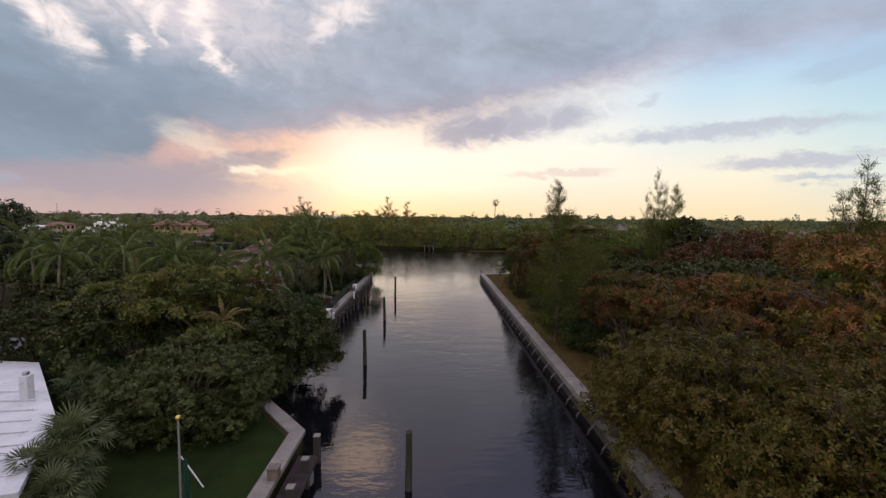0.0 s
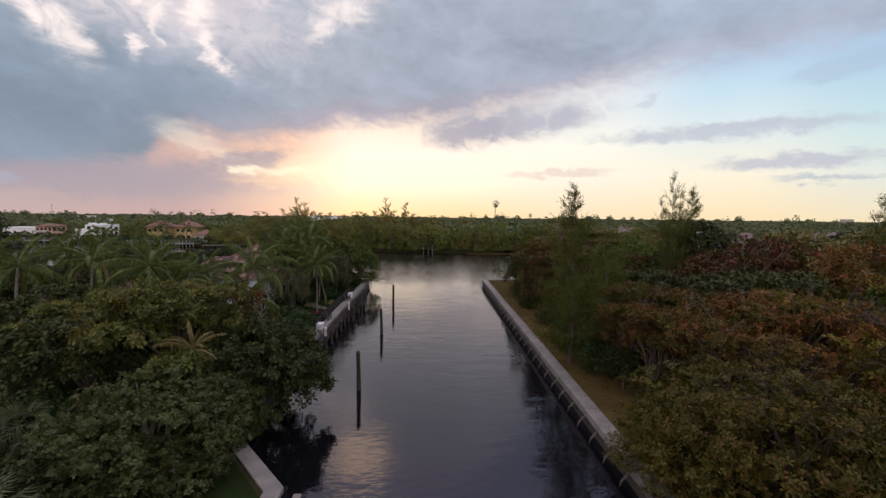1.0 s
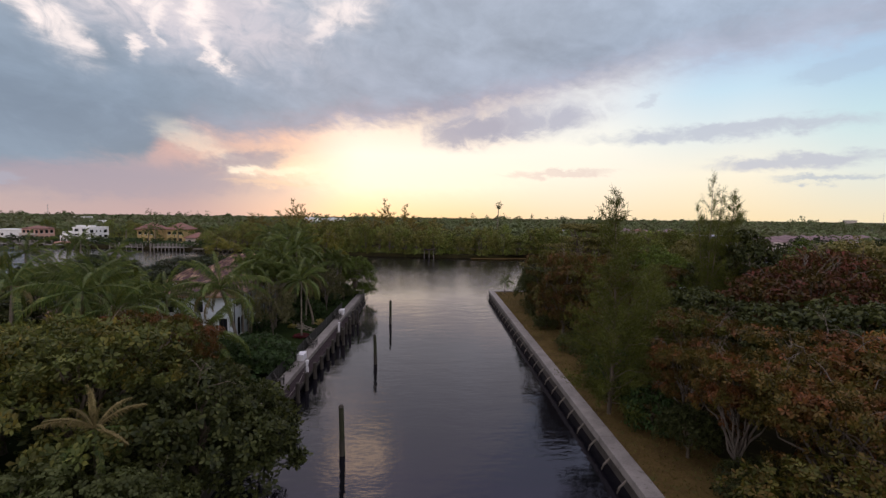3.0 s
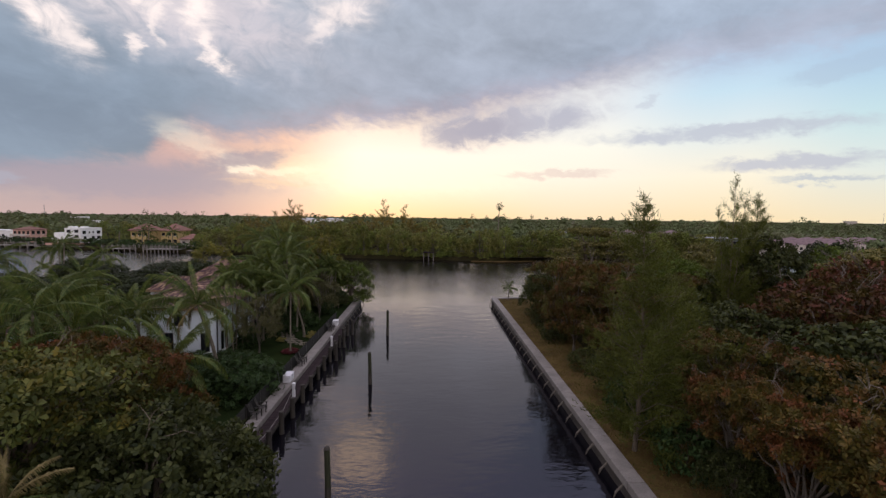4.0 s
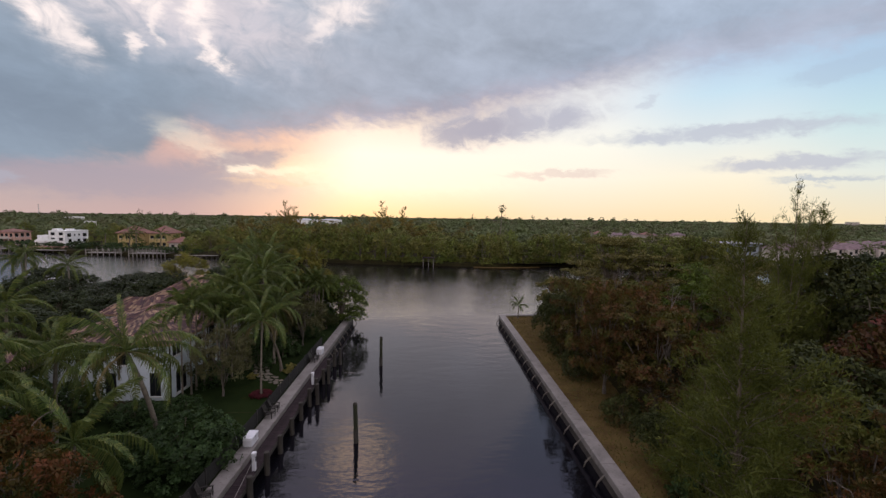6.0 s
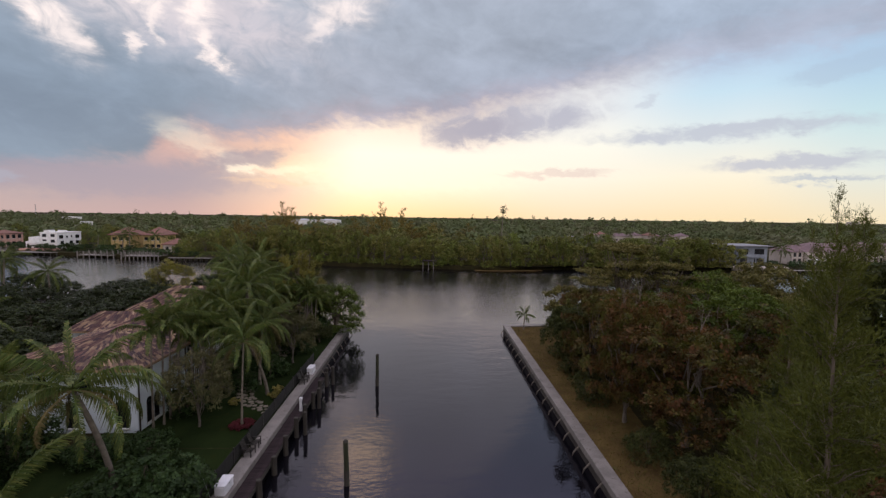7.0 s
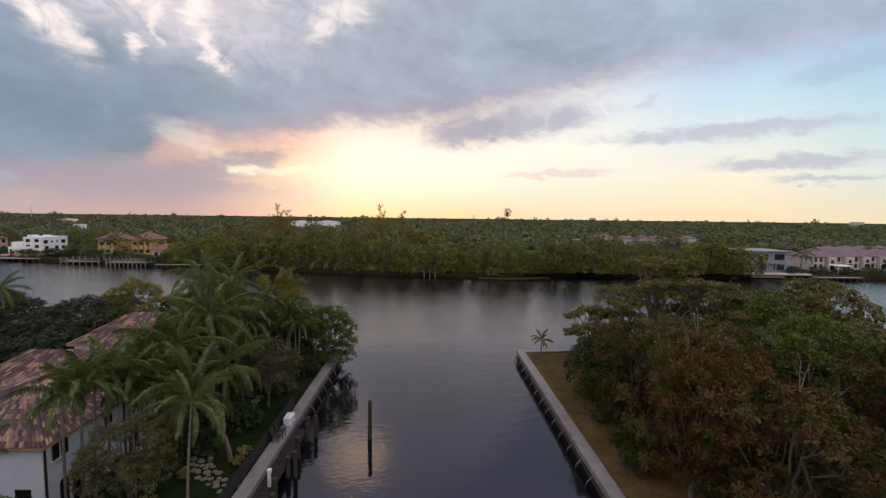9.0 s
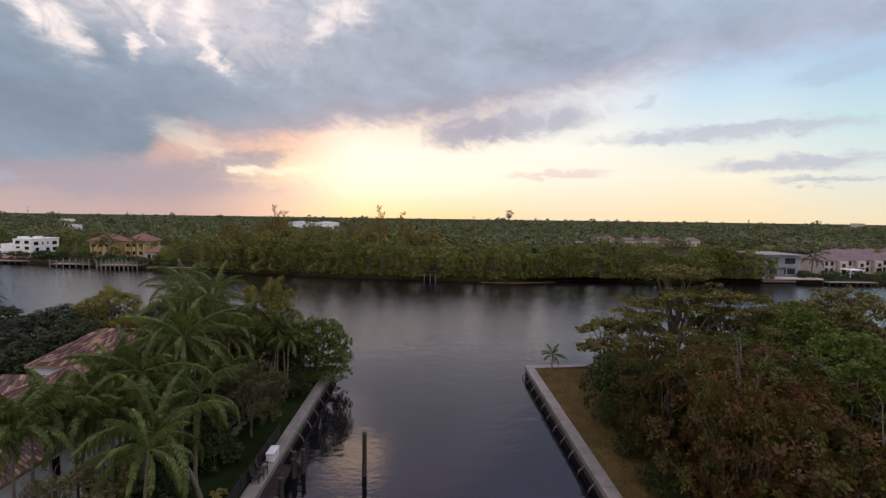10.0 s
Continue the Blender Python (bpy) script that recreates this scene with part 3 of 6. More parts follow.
# ---- large structure ----
LAND = GROUND_Z
LEFT_SHORE = [(-7.5, -90), (-7.5, 24.0), (-12.4, 29.5), (-13.2, 40.5), (-13.2, 92.2), (-45, 97), (-80, 110), (-140, 120), (-420, 135)]


def right_edge(y):
    """The water edge of the right-hand seawall, which closes slowly on the canal."""
    return 10.28 + 0.0098 * (y - 30)


RIGHT_SHORE = [(420, 110), (120, 100), (60, 96), (30, 93.4), (right_edge(92) + 0.6, 92.2), (right_edge(-90) + 0.6, -90)]
FAR_SHORE = [(-2200, 420), (-420, 262), (-250, 236), (-163, 209), (-110, 195), (-83, 191), (-52, 183), (-29, 177), (-1, 172.5), (23, 168.5), (50, 174), (72, 170), (98, 174), (131, 170.5), (300, 165), (2200, 150)]


def land():
    """One ground: three shores that fall into the water, and the far land out to the horizon."""
    bm = bmesh.new()
    for pts in (LEFT_SHORE + [(-900, 150), (-900, -90)], RIGHT_SHORE + [(900, -90), (900, 125)], FAR_SHORE + [(4700, 150), (4700, 4700), (-4700, 4700), (-4700, 700)]):
        area = sum(a[0] * b[1] - b[0] * a[1] for a, b in zip(pts, pts[1:] + pts[:1]))
        prism(bm, pts if area > 0 else pts[::-1], -2.5, LAND)
    bmesh.ops.triangulate(bm, faces=[f for f in bm.faces if len(f.verts) > 4])
    bmesh.ops.recalc_face_normals(bm, faces=bm.faces)
    return tagged(part("ground", bm, M_GROUND), "dark earth ground under dense trees along the canal", "ground", kind="structure")


land()
bm = bmesh.new()
bm.faces.new([bm.verts.new(p) for p in ((-2600, -120, 0), (2600, -120, 0), (2600, 700, 0), (-2600, 700, 0))])
tagged(part("water", bm, M_WATER), "dark still canal water with faint ripples reflecting the sunset", "water", kind="structure")


def sheet(name, pts, z, mat, label):
    """A flat ground sheet on a plan polygon."""
    bm = bmesh.new()
    bm.faces.new([bm.verts.new((x, y, z)) for x, y in pts])
    bmesh.ops.triangulate(bm, faces=bm.faces)
    return tagged(part(name, bm, mat), label, "ground", kind="structure")


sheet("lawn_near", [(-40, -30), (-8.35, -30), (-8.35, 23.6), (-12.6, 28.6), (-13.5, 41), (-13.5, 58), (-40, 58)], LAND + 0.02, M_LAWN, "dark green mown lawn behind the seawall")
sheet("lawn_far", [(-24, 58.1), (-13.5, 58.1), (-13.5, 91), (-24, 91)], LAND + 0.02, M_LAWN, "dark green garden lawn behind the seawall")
sheet("grass_verge", [(right_edge(-40) + 0.9, -40), (16.6, -40), (16.6, 60), (19.5, 84), (22, 91.6), (right_edge(91.6) + 0.9, 91.6)], LAND + 0.02, M_DRY, "dry brown grass verge along the seawall")


def cap_run(name, pts, width, inward, label, z=LAND, thick=0.38, gap=0.02, length=6.0):
    """A concrete cap along a wall line, cast in lengths with joints, over the dark wall face."""
    ob = empty(name, pose(0, 0, 0), label, "seawall")
    ob["kind"] = "structure"
    for (ax, ay), (bx, by) in zip(pts, pts[1:]):
        a, b = Vector((ax, ay)), Vector((bx, by))
        d = (b - a).normalized()
        n = Vector((-d.y, d.x)) * inward
        run = (b - a).length
        count = max(1, round(run / length))
        for i in range(count):
            p, q = a + d * (run * i / count + gap / 2), a + d * (run * (i + 1) / count - gap / 2)
            bm = bmesh.new()
            quad = [p, q, q + n * width, p + n * width]
            prism(bm, [(v.x, v.y) for v in (quad if inward > 0 else quad[::-1])], z - thick + RNG.uniform(-0.008, 0.008), z + 0.12 + RNG.uniform(-0.008, 0.008))
            bmesh.ops.bevel(bm, geom=list(bm.edges), offset=0.025, segments=1, affect="EDGES")
            part("cap", bm, M_CONCRETE, ob)
        bm = bmesh.new()
        quad = [a + n * 0.22, b + n * 0.22, b + n * (width - 0.1), a + n * (width - 0.1)]
        prism(bm, [(v.x, v.y) for v in (quad if inward > 0 else quad[::-1])], -2.4, z - thick + 0.01)
        part("wall_face", bm, M_WALLFACE, ob)
    return ob


right_wall = cap_run("seawall_right", [(right_edge(-40), -40), (right_edge(92.6), 92.6), (34, 94.6)], 1.0, -1, "pale concrete seawall cap over a dark stained wall")
left_wall = cap_run("seawall_left", [(-12.45, 40.2), (-12.45, 92.5)], 1.0, 1, "pale concrete seawall cap beside a timber dock")
cap_run("seawall_near", [(-7.4, -30), (-7.4, 24.2), (-12.0, 29.6), (-12.45, 40.0)], 0.85, 1, "pale concrete seawall cap round a lawn corner", thick=0.16)
for y in np.arange(6.0, 92, 2.2):
    bm = bmesh.new()
    x = right_edge(y)
    v, f = tube([(x + 0.25, y, LAND - 0.25), (x - 0.32, y, 0.35), (x - 0.65, y, -0.6)], [0.065, 0.065, 0.065], 6)
    vs = [bm.verts.new(p) for p in v]
    for q in f:
        bm.faces.new([vs[i] for i in q])
    part("batter_post", bm, M_WALLFACE2, right_wall, "short pale batter post")
for y in np.arange(74.8, 92, 2.4):
    bm = bmesh.new()
    v, f = tube([(-12.7, y, LAND - 0.25), (-12.15, y, 0.35), (-11.85, y, -0.6)], [0.055, 0.055, 0.055], 6)
    vs = [bm.verts.new(p) for p in v]
    for q in f:
        bm.faces.new([vs[i] for i in q])
    part("batter_post", bm, M_WALLFACE2, left_wall, "short pale batter post")


# ---- docks and piles ----
def pile_mesh(height, r, cap=False):
    bm = bmesh.new()
    v, f = tube([(0, 0, -2.2), (0.02, 0, 0), (0, 0.02, height * 0.6), (0, 0, height - 0.05), (0, 0, height)], [r * 1.04, r, r * 0.97, r * 0.95, r * 0.8], 12)
    vs = [bm.verts.new(p) for p in v]
    for q in f:
        bm.faces.new([vs[i] for i in q])
    bm.faces.new(vs[-12:])
    return bm


for x, y, h, lean in ((-1.25, 20.6, 3.0, 0.4), (-6.15, 38.7, 3.2, -0.8), (-6.12, 55.6, 3.0, -1.2), (-6.05, 72.2, 3.3, 0.3)):
    ob = empty("mooring_post", pose(x, y, 0, 0, lean, 0), "tall dark timber mooring pile standing in the water", "pile", "mooring piles in the canal")
    part("shaft", pile_mesh(h, 0.17), M_PILE_GREEN, ob)
    bm = bmesh.new()
    v, f = tube([(0, 0, -0.4), (0, 0, 0.5), (0, 0, 1.05)], [0.186, 0.184, 0.178], 12)
    vs = [bm.verts.new(p) for p in v]
    for q in f:
        bm.faces.new([vs[i] for i in q])
    part("tide_band", bm, M_PILE, ob, "dark wet band at the waterline")
    bm = bmesh.new()
    bmesh.ops.create_cone(bm, cap_ends=True, segments=12, radius1=0.185, radius2=0.1, depth=0.14, matrix=Matrix.Translation((0, 0, h + 0.05)))
    part("cap", bm, M_PILE, ob, "dark rounded pile cap")


def dock(name, x0, x1, y0, y1, z, label, pile_y, pile_x, plank=0.2):
    ob = empty(name, pose(0, 0, 0), label, "dock")
    bm0 = one_box(0, 0, 0, x1 - x0, plank - 0.012, 0.05, bevel=0.006)
    me = bpy.data.meshes.new("plank")
    bm0.to_mesh(me)
    bm0.free()
    me.materials.append(M_DECK)
    for y in np.arange(y0, y1 - plank * 0.5, plank):
        p = new("plank", me)
        p.parent = ob
        p.location = (x0 + RNG.uniform(-0.012, 0.012), y, z + RNG.uniform(-0.004, 0.004))
    for x in (x0 + 0.15, x1 - 0.2):
        part("beam", one_box(x, y0, z - 0.26, x + 0.09, y1, z - 0.004, bevel=0.01), M_PILE, ob)
    part("fascia", one_box(x1 + 0.02, y0, z - 0.24, x1 + 0.06, y1, z + 0.04, bevel=0.008), M_PILE, ob)
    return ob


dock("timber_dock", -12.41, -11.5, 40.4, 72.2, LAND - 0.3, "long narrow grey timber dock along the seawall", None, None)
for i, y in enumerate(np.arange(41.4, 72.4, 2.55)):
    for x, r, h in ((-11.3, 0.19, LAND + RNG.uniform(0.1, 0.55)),):
        ob = tagged(part("dock_piling", pile_mesh(h, r), M_PILE), "stout dark timber pile at the dock edge", "pile", "dock piles")
        ob.location = (x, y + RNG.uniform(-0.15, 0.15), 0)
for x, y in ((-11.3, 72.3), (-10.75, 72.6), (-10.8, 67.0), (-10.7, 62.2)):
    ob = tagged(part("dock_piling", pile_mesh(LAND + 0.7, 0.17), M_PILE), "stout dark timber pile at the dock edge", "pile", "dock piles")
    ob.location = (x, y, 0)
dock("near_timber_dock", -7.2, -6.25, 0.0, 22.2, LAND - 0.35, "weathered timber dock along the near seawall", None, None)


# ---- trees ----
F_GRAPE = foliage("sea_grape_leaves", ((0.024, 0.032, 0.009), (0.042, 0.050, 0.016), (0.057, 0.068, 0.025)), 0.28)
F_DARK = foliage("dark_broad_leaves", ((0.018, 0.025, 0.010), (0.038, 0.047, 0.014), (0.054, 0.061, 0.019)), 0.22)
# darker than F_DARK, with bluish haze tinted into the colour
F_SCREEN = foliage("haze_tinted_fig_leaves", ((0.012, 0.019, 0.008), (0.024, 0.034, 0.013), (0.036, 0.046, 0.017)), 0.15)
F_ALMOND = foliage("almond_leaves_green", ((0.048, 0.065, 0.019), (0.088, 0.105, 0.026), (0.122, 0.126, 0.032)), 0.3, hue_patch=((0.083, 0.105, 0.038), (0.133, 0.099, 0.014)))
F_TURNING = foliage("almond_leaves_turning_red", ((0.073, 0.065, 0.012), (0.122, 0.065, 0.020), (0.165, 0.061, 0.021), (0.215, 0.084, 0.028)), 0.3,
                    hue_patch=((0.060, 0.058, 0.009), (0.142, 0.119, 0.016)), patch_size=0.22)
F_YELLOWING = foliage("almond_leaves_yellow_green", ((0.035, 0.040, 0.006), (0.059, 0.060, 0.011), (0.071, 0.044, 0.011), (0.080, 0.075, 0.014)), 0.3, hue_patch=((0.048, 0.056, 0.007), (0.085, 0.041, 0.011)), patch_size=0.3)
F_CRIMSON = foliage("almond_leaves_crimson", ((0.037, 0.019, 0.010), (0.082, 0.024, 0.015), (0.105, 0.030, 0.022), (0.053, 0.030, 0.011)), 0.3, hue_patch=((0.037, 0.030, 0.007), (0.067, 0.043, 0.010)), patch_size=0.3)
F_BRIGHT = foliage("fresh_green_leaves", ((0.041, 0.069, 0.011), (0.068, 0.101, 0.017), (0.090, 0.120, 0.022)), 0.45)
F_BROWN = foliage("almond_leaves_brown", ((0.029, 0.028, 0.008), (0.064, 0.032, 0.012), (0.091, 0.036, 0.017), (0.047, 0.043, 0.010)), 0.4,
                  hue_patch=((0.026, 0.033, 0.007), (0.058, 0.057, 0.012)), patch_size=0.4)
F_BUSH = foliage("hedge_leaves", ((0.017, 0.032, 0.012), (0.030, 0.058, 0.018), (0.044, 0.074, 0.024)), 0.22)
F_OLIVE = foliage("grey_olive_leaves", ((0.072, 0.075, 0.035), (0.104, 0.104, 0.048), (0.132, 0.120, 0.058)), 0.4)
F_BAMBOO = foliage("bamboo_leaves", ((0.138, 0.144, 0.025), (0.188, 0.181, 0.033), (0.237, 0.206, 0.043)), 0.6)
F_PALM = foliage("palm_fronds", ((0.026, 0.049, 0.015), (0.052, 0.085, 0.021), (0.087, 0.122, 0.032), (0.165, 0.167, 0.048)), 0.6, rough=0.42, gloss=0.14, hue_patch=((0.034, 0.059, 0.017), (0.104, 0.118, 0.032)), patch_size=0.6)
F_PALM_YELLOW = foliage("yellowing_palm_fronds", ((0.09, 0.08, 0.03), (0.14, 0.115, 0.05), (0.19, 0.15, 0.075)), 0.3, rough=0.5)
F_FAN = foliage("fan_palm_blades", ((0.042, 0.056, 0.026), (0.069, 0.086, 0.038), (0.087, 0.101, 0.048)), 0.25, rough=0.45)
F_PINE = foliage("feathery_needles", ((0.043, 0.054, 0.011), (0.061, 0.073, 0.016), (0.079, 0.087, 0.019)), 0.6)
# far-bank leaf tones are lightened to carry the haze of distance in their colour
F_MANGROVE = foliage("hazed_mangrove_leaves", ((0.089, 0.119, 0.026), (0.127, 0.163, 0.036), (0.164, 0.194, 0.047)), 0.6, 0.6, ((0.119, 0.119, 0.030), (0.158, 0.151, 0.043)), 0.09, 0.1)
F_WOOD = foliage("hazed_woodland_olive", ((0.110, 0.113, 0.038), (0.142, 0.141, 0.046), (0.168, 0.160, 0.058)), 0.5, 0.65, ((0.101, 0.121, 0.038), (0.142, 0.158, 0.048)), 0.06, 0.1)
# golden glow of the low sun behind these pines is painted into the needles
F_BACKLIT = foliage("backlit_gold_needles", ((0.122, 0.096, 0.027), (0.160, 0.120, 0.034), (0.205, 0.144, 0.045)), 0.8, 0.65, gloss=0.1)
# blue distance haze is mixed into these canopy tones
F_FAR = foliage("distant_leaves_hazed", ((0.078, 0.103, 0.048), (0.094, 0.120, 0.057), (0.111, 0.138, 0.066)), 0.5, 0.7, ((0.094, 0.101, 0.055), (0.111, 0.115, 0.066)), 0.02, 0.1, 0.09)
F_POINT = foliage("thin_point_leaves", ((0.07, 0.074, 0.02), (0.11, 0.1, 0.03), (0.145, 0.12, 0.04)), 0.4)
F_MIXED = foliage("almond_leaves_partly_turned", ((0.037, 0.036, 0.008), (0.064, 0.052, 0.012), (0.091, 0.059, 0.014)), 0.3, hue_patch=((0.059, 0.026, 0.009), (0.117, 0.041, 0.017)), patch_size=0.4)

GRAPE = broad_kind("sea_grape_tree", "dense rounded sea grape tree with glossy green leaves", F_GRAPE, 26000, 0.2, 5.2, 6.2, 20, flat=0.8, base=0.12, aspect=0.7, whorl=True)
ALMOND = broad_kind("almond_tree", "spreading tropical almond tree with tiered dark green boughs", F_ALMOND, 18000, 0.32, 7.4, 8.6, 42, tiers=3, base=0.42, bare=5, aspect=0.5, whorl=True)
HANGING = broad_kind("almond_tree", "dark leafy tree hanging low over the seawall and water", F_DARK, 21000, 0.33, 5.0, 6.4, 26, flat=0.75, base=0.06, bare=3, aspect=0.5, whorl=True, shell=0.5)
UNDER = broad_kind("dark_fill_bush", "low dark leafy fill for the shade beneath the almond trees", F_DARK, 5500, 0.4, 5.0, 6.4, 22, flat=0.75, base=0.06, bare=3, aspect=0.5, whorl=True, shell=0.5, trunk_r=0.12)
YELLOWING = broad_kind("almond_tree", "low bushy almond tree with yellow-green and rusty leaves", F_YELLOWING, 26000, 0.24, 7.0, 7.6, 40, flat=0.7, base=0.08, bare=12, bark=M_RED_BARK, aspect=0.5, shell=0.55, whorl=True)
TURNING = broad_kind("almond_tree", "spreading tropical almond tree with leaves turning rusty red", F_TURNING, 15000, 0.28, 6.6, 8.6, 26, flat=0.62, base=0.4, bare=9, aspect=0.5, bark=M_PALE_BARK, shell=0.5, whorl=True)
TURNING_B = broad_kind("almond_tree", "wide tropical almond tree with red and yellow-green leaves", F_TURNING, 17000, 0.28, 7.0, 8.8, 40, tiers=4, base=0.35, bare=12, aspect=0.5, bark=M_PALE_BARK, shell=0.6, whorl=True)
MIXED = broad_kind("almond_tree", "tiered tropical almond tree with green and rusty red leaves", F_MIXED, 15000, 0.28, 6.8, 8.6, 38, tiers=4, base=0.35, bare=10, aspect=0.5, bark=M_PALE_BARK, shell=0.6, whorl=True)
CRIMSON = broad_kind("almond_tree", "wide tropical almond tree with crimson and green leaves", F_CRIMSON, 7000, 0.42, 6.8, 8.8, 26, flat=0.62, base=0.35, bare=10, aspect=0.5, bark=M_PALE_BARK, shell=0.5)
SNAG = broad_kind("almond_tree", "half-bare almond tree with grey twigs and few red leaves", F_TURNING, 3500, 0.26, 4.6, 8.2, 16, flat=0.8, base=0.3, bare=60, aspect=0.5, bark=M_PALE_BARK, shell=0.9, whorl=True)
BRIGHT = broad_kind("young_tree", "young leafy tree with fresh bright green leaves", F_BRIGHT, 3000, 0.26, 1.7, 7.2, 9, flat=0.9, base=0.45, aspect=0.45, trunk_r=0.08, shell=0.8, whorl=True)
CORNER = broad_kind("shade_tree", "rounded mid-green shade tree with fine leaves", F_BRIGHT, 14000, 0.29, 4.4, 7.6, 36, flat=0.8, base=0.14, aspect=0.5)
BROWN = broad_kind("almond_tree", "wide bushy tree with dull brown and green leaves", F_BROWN, 16000, 0.32, 6.8, 9.2, 44, tiers=4, base=0.2, bare=8, aspect=0.5, bark=M_PALE_BARK, shell=0.6, whorl=True)
DARK = broad_kind("fig_tree", "tall dense dark green fig tree", F_DARK, 9000, 0.37, 5.0, 9.0, 22, flat=0.85, base=0.3, aspect=0.55)
DARK_B = broad_kind("fig_tree", "broad dense dark green shade tree", F_DARK, 9500, 0.34, 5.6, 8.0, 24, flat=0.7, base=0.25, aspect=0.6)
DARK_FAR = broad_kind("fig_tree", "dark green fig tree in a dense screen", F_SCREEN, 8500, 0.4, 5.2, 8.6, 22, flat=0.85, base=0.24, aspect=0.6, corners=3)
BROWN_FAR = broad_kind("almond_tree", "bushy tree with dull brown and green leaves", F_POINT, 9000, 0.42, 6.6, 9.2, 26, flat=0.65, base=0.28, aspect=0.6, corners=3)
BUSH = broad_kind("round_bush", "dense rounded dark green garden bush", F_BUSH, 2600, 0.36, 3.2, 4.2, 22, flat=0.8, base=0.15, aspect=0.6, trunk_r=0.1, shell=0.25)
OLIVE = broad_kind("olive_tree", "thin airy grey-olive tree with fine leaves", F_OLIVE, 15000, 0.16, 2.9, 6.6, 20, flat=1.0, base=0.2, aspect=0.35, trunk_r=0.1, shell=0.95, bare=14, bark=M_PALE_BARK)
BAMBOO = broad_kind("bamboo_clump", "tall yellow-green bamboo clump with feathery tops", F_BAMBOO, 17000, 0.26, 3.0, 11.0, 16, flat=1.3, base=0.3, aspect=0.22, trunk_r=0.1, shell=1.0, bare=6)
ROUND = broad_kind("round_bush", "dense rounded dark green garden bush", F_BUSH, 15000, 0.22, 3.3, 4.2, 26, flat=0.85, base=0.12, aspect=0.62, trunk_r=0.1, shell=0.25, whorl=True)
FAR_BUSH = broad_kind("round_bush", "low green waterfront shrub", F_BUSH, 700, 0.62, 3.2, 4.2, 9, flat=0.8, base=0.15, aspect=0.8, trunk_r=0.1, corners=3)
END_GRAPE = broad_kind("sea_grape_tree", "open sea grape tree with big leaves by the point", F_POINT, 5200, 0.3, 3.6, 7.6, 16, flat=0.6, base=0.3, aspect=0.8, shell=0.8, bare=12)
END_TALL = broad_kind("almond_tree", "tall open tiered almond tree with brownish green leaves", F_POINT, 15000, 0.26, 5.6, 12.0, 30, tiers=5, base=0.35, aspect=0.5, bare=8, shell=0.7)
PINE = needle_kind("casuarina_tree", "tall feathery Australian pine with drooping needles", F_PINE, 16.0, 3.5, 120, 330, 1, 0.15, 0.34, 0.027)
SAPLING = needle_kind("casuarina_tree", "feathery Australian pine sapling with soft upright plumes", F_PINE, 10.0, 2.9, 90, 460, 2, -0.1, 0.24, 0.017, 0.5)
PINE_B = needle_kind("casuarina_tree", "tall feathery Australian pine with twin tops", F_PINE, 16.0, 3.7, 70, 230, 3, 0.15, 0.36, 0.028)
MANGROVES = [broad_kind("mangrove_tree", "green mangrove tree on the far bank", F_MANGROVE, n, 0.42, r, h, k, flat=1.15, base=0.1, aspect=0.8, trunk_r=0.16, low_cut=-0.8, shell=0.6, bare=7, bark=M_PALE_BARK, corners=3, limbs_n=8) for n, r, h, k in ((3900, 4.2, 10.8, 13), (3400, 3.4, 9.6, 11), (4200, 4.8, 10.2, 15))]
WOODS = [broad_kind("woodland_tree", "olive green woodland tree behind the far bank", F_WOOD, n, 0.8, r, h, k, flat=0.8, base=0.15, aspect=0.8, trunk_r=0.2, low_cut=-0.4, shell=0.5, corners=3, limbs_n=3) for n, r, h, k in ((1500, 5.4, 9.6, 12), (1300, 4.6, 9.0, 10), (1700, 6.2, 9.8, 14))]
FAR_PINE = needle_kind("casuarina_tree", "tall pine with golden backlight tinted into its needles above the far woods", F_BACKLIT, 22.0, 6.8, 40, 110, 2, 0.0, 1.1, 0.09)

# the garden side
GRAPE.plant(-14.9, 26.2, 0.8, 20, 0.92)
ALMOND.plant(-18.7, 34.4, 1.0, 50, 0.88, group="almond trees by the lawn")
ALMOND.plant(-25.5, 37.0, 0.85, 170, 0.75, label="spreading tropical almond tree with reddish upper boughs", group="almond trees by the lawn")
MIXED.plant(-18.0, 40.4, 0.88, 80, 0.62)
MIXED.plant(-24.0, 42.0, 0.84, 20, 0.62)
HANGING.plant(-13.0, 34.4, 0.95, 30, 0.92)
HANGING.plant(-12.4, 29.4, 0.5, 140, 0.45, label="low dark leafy tree at the seawall bend")
DARK_B.plant(-23.5, 33.5, 0.9, 110, 0.9)
DARK.plant(-29.0, 38.0, 0.84, 40, 0.9)
DARK.plant(-38.5, 48.0, 0.85, 200, 1.0)
DARK_B.plant(-30.5, 33.0, 0.75, 77, 0.8)
DARK_FAR.plant(-50.0, 50.0, 1.3, 15, 1.3)
DARK_FAR.plant(-64.0, 62.0, 1.72, 215, 1.5)
DARK_FAR.plant(-58.0, 54.0, 1.78, 95, 1.2)
ROUND.plant(-16.3, 50.9, 0.82, 10, 0.92)
for x, y, h, w in ((-24.6, 30.4, 0.62, 0.6), (-21.4, 30.6, 0.56, 0.55), (-22.9, 28.2, 0.2, 0.28), (-19.4, 31.2, 0.6, 0.55)):
    BUSH.plant(x, y, h, x * 31, w, label="clipped rounded dark shrub behind the lawn", group="lawn shrubs")
UNDER.plant(-13.0, 24.4, 0.36, 200, 0.5, label="low leafy skirt of boughs under the sea grape")
UNDER.plant(-16.2, 24.2, 0.34, 20, 0.46, label="low leafy skirt of boughs under the sea grape")
OLIVE.plant(-18.6, 61.2, 0.98, 0, 0.9)
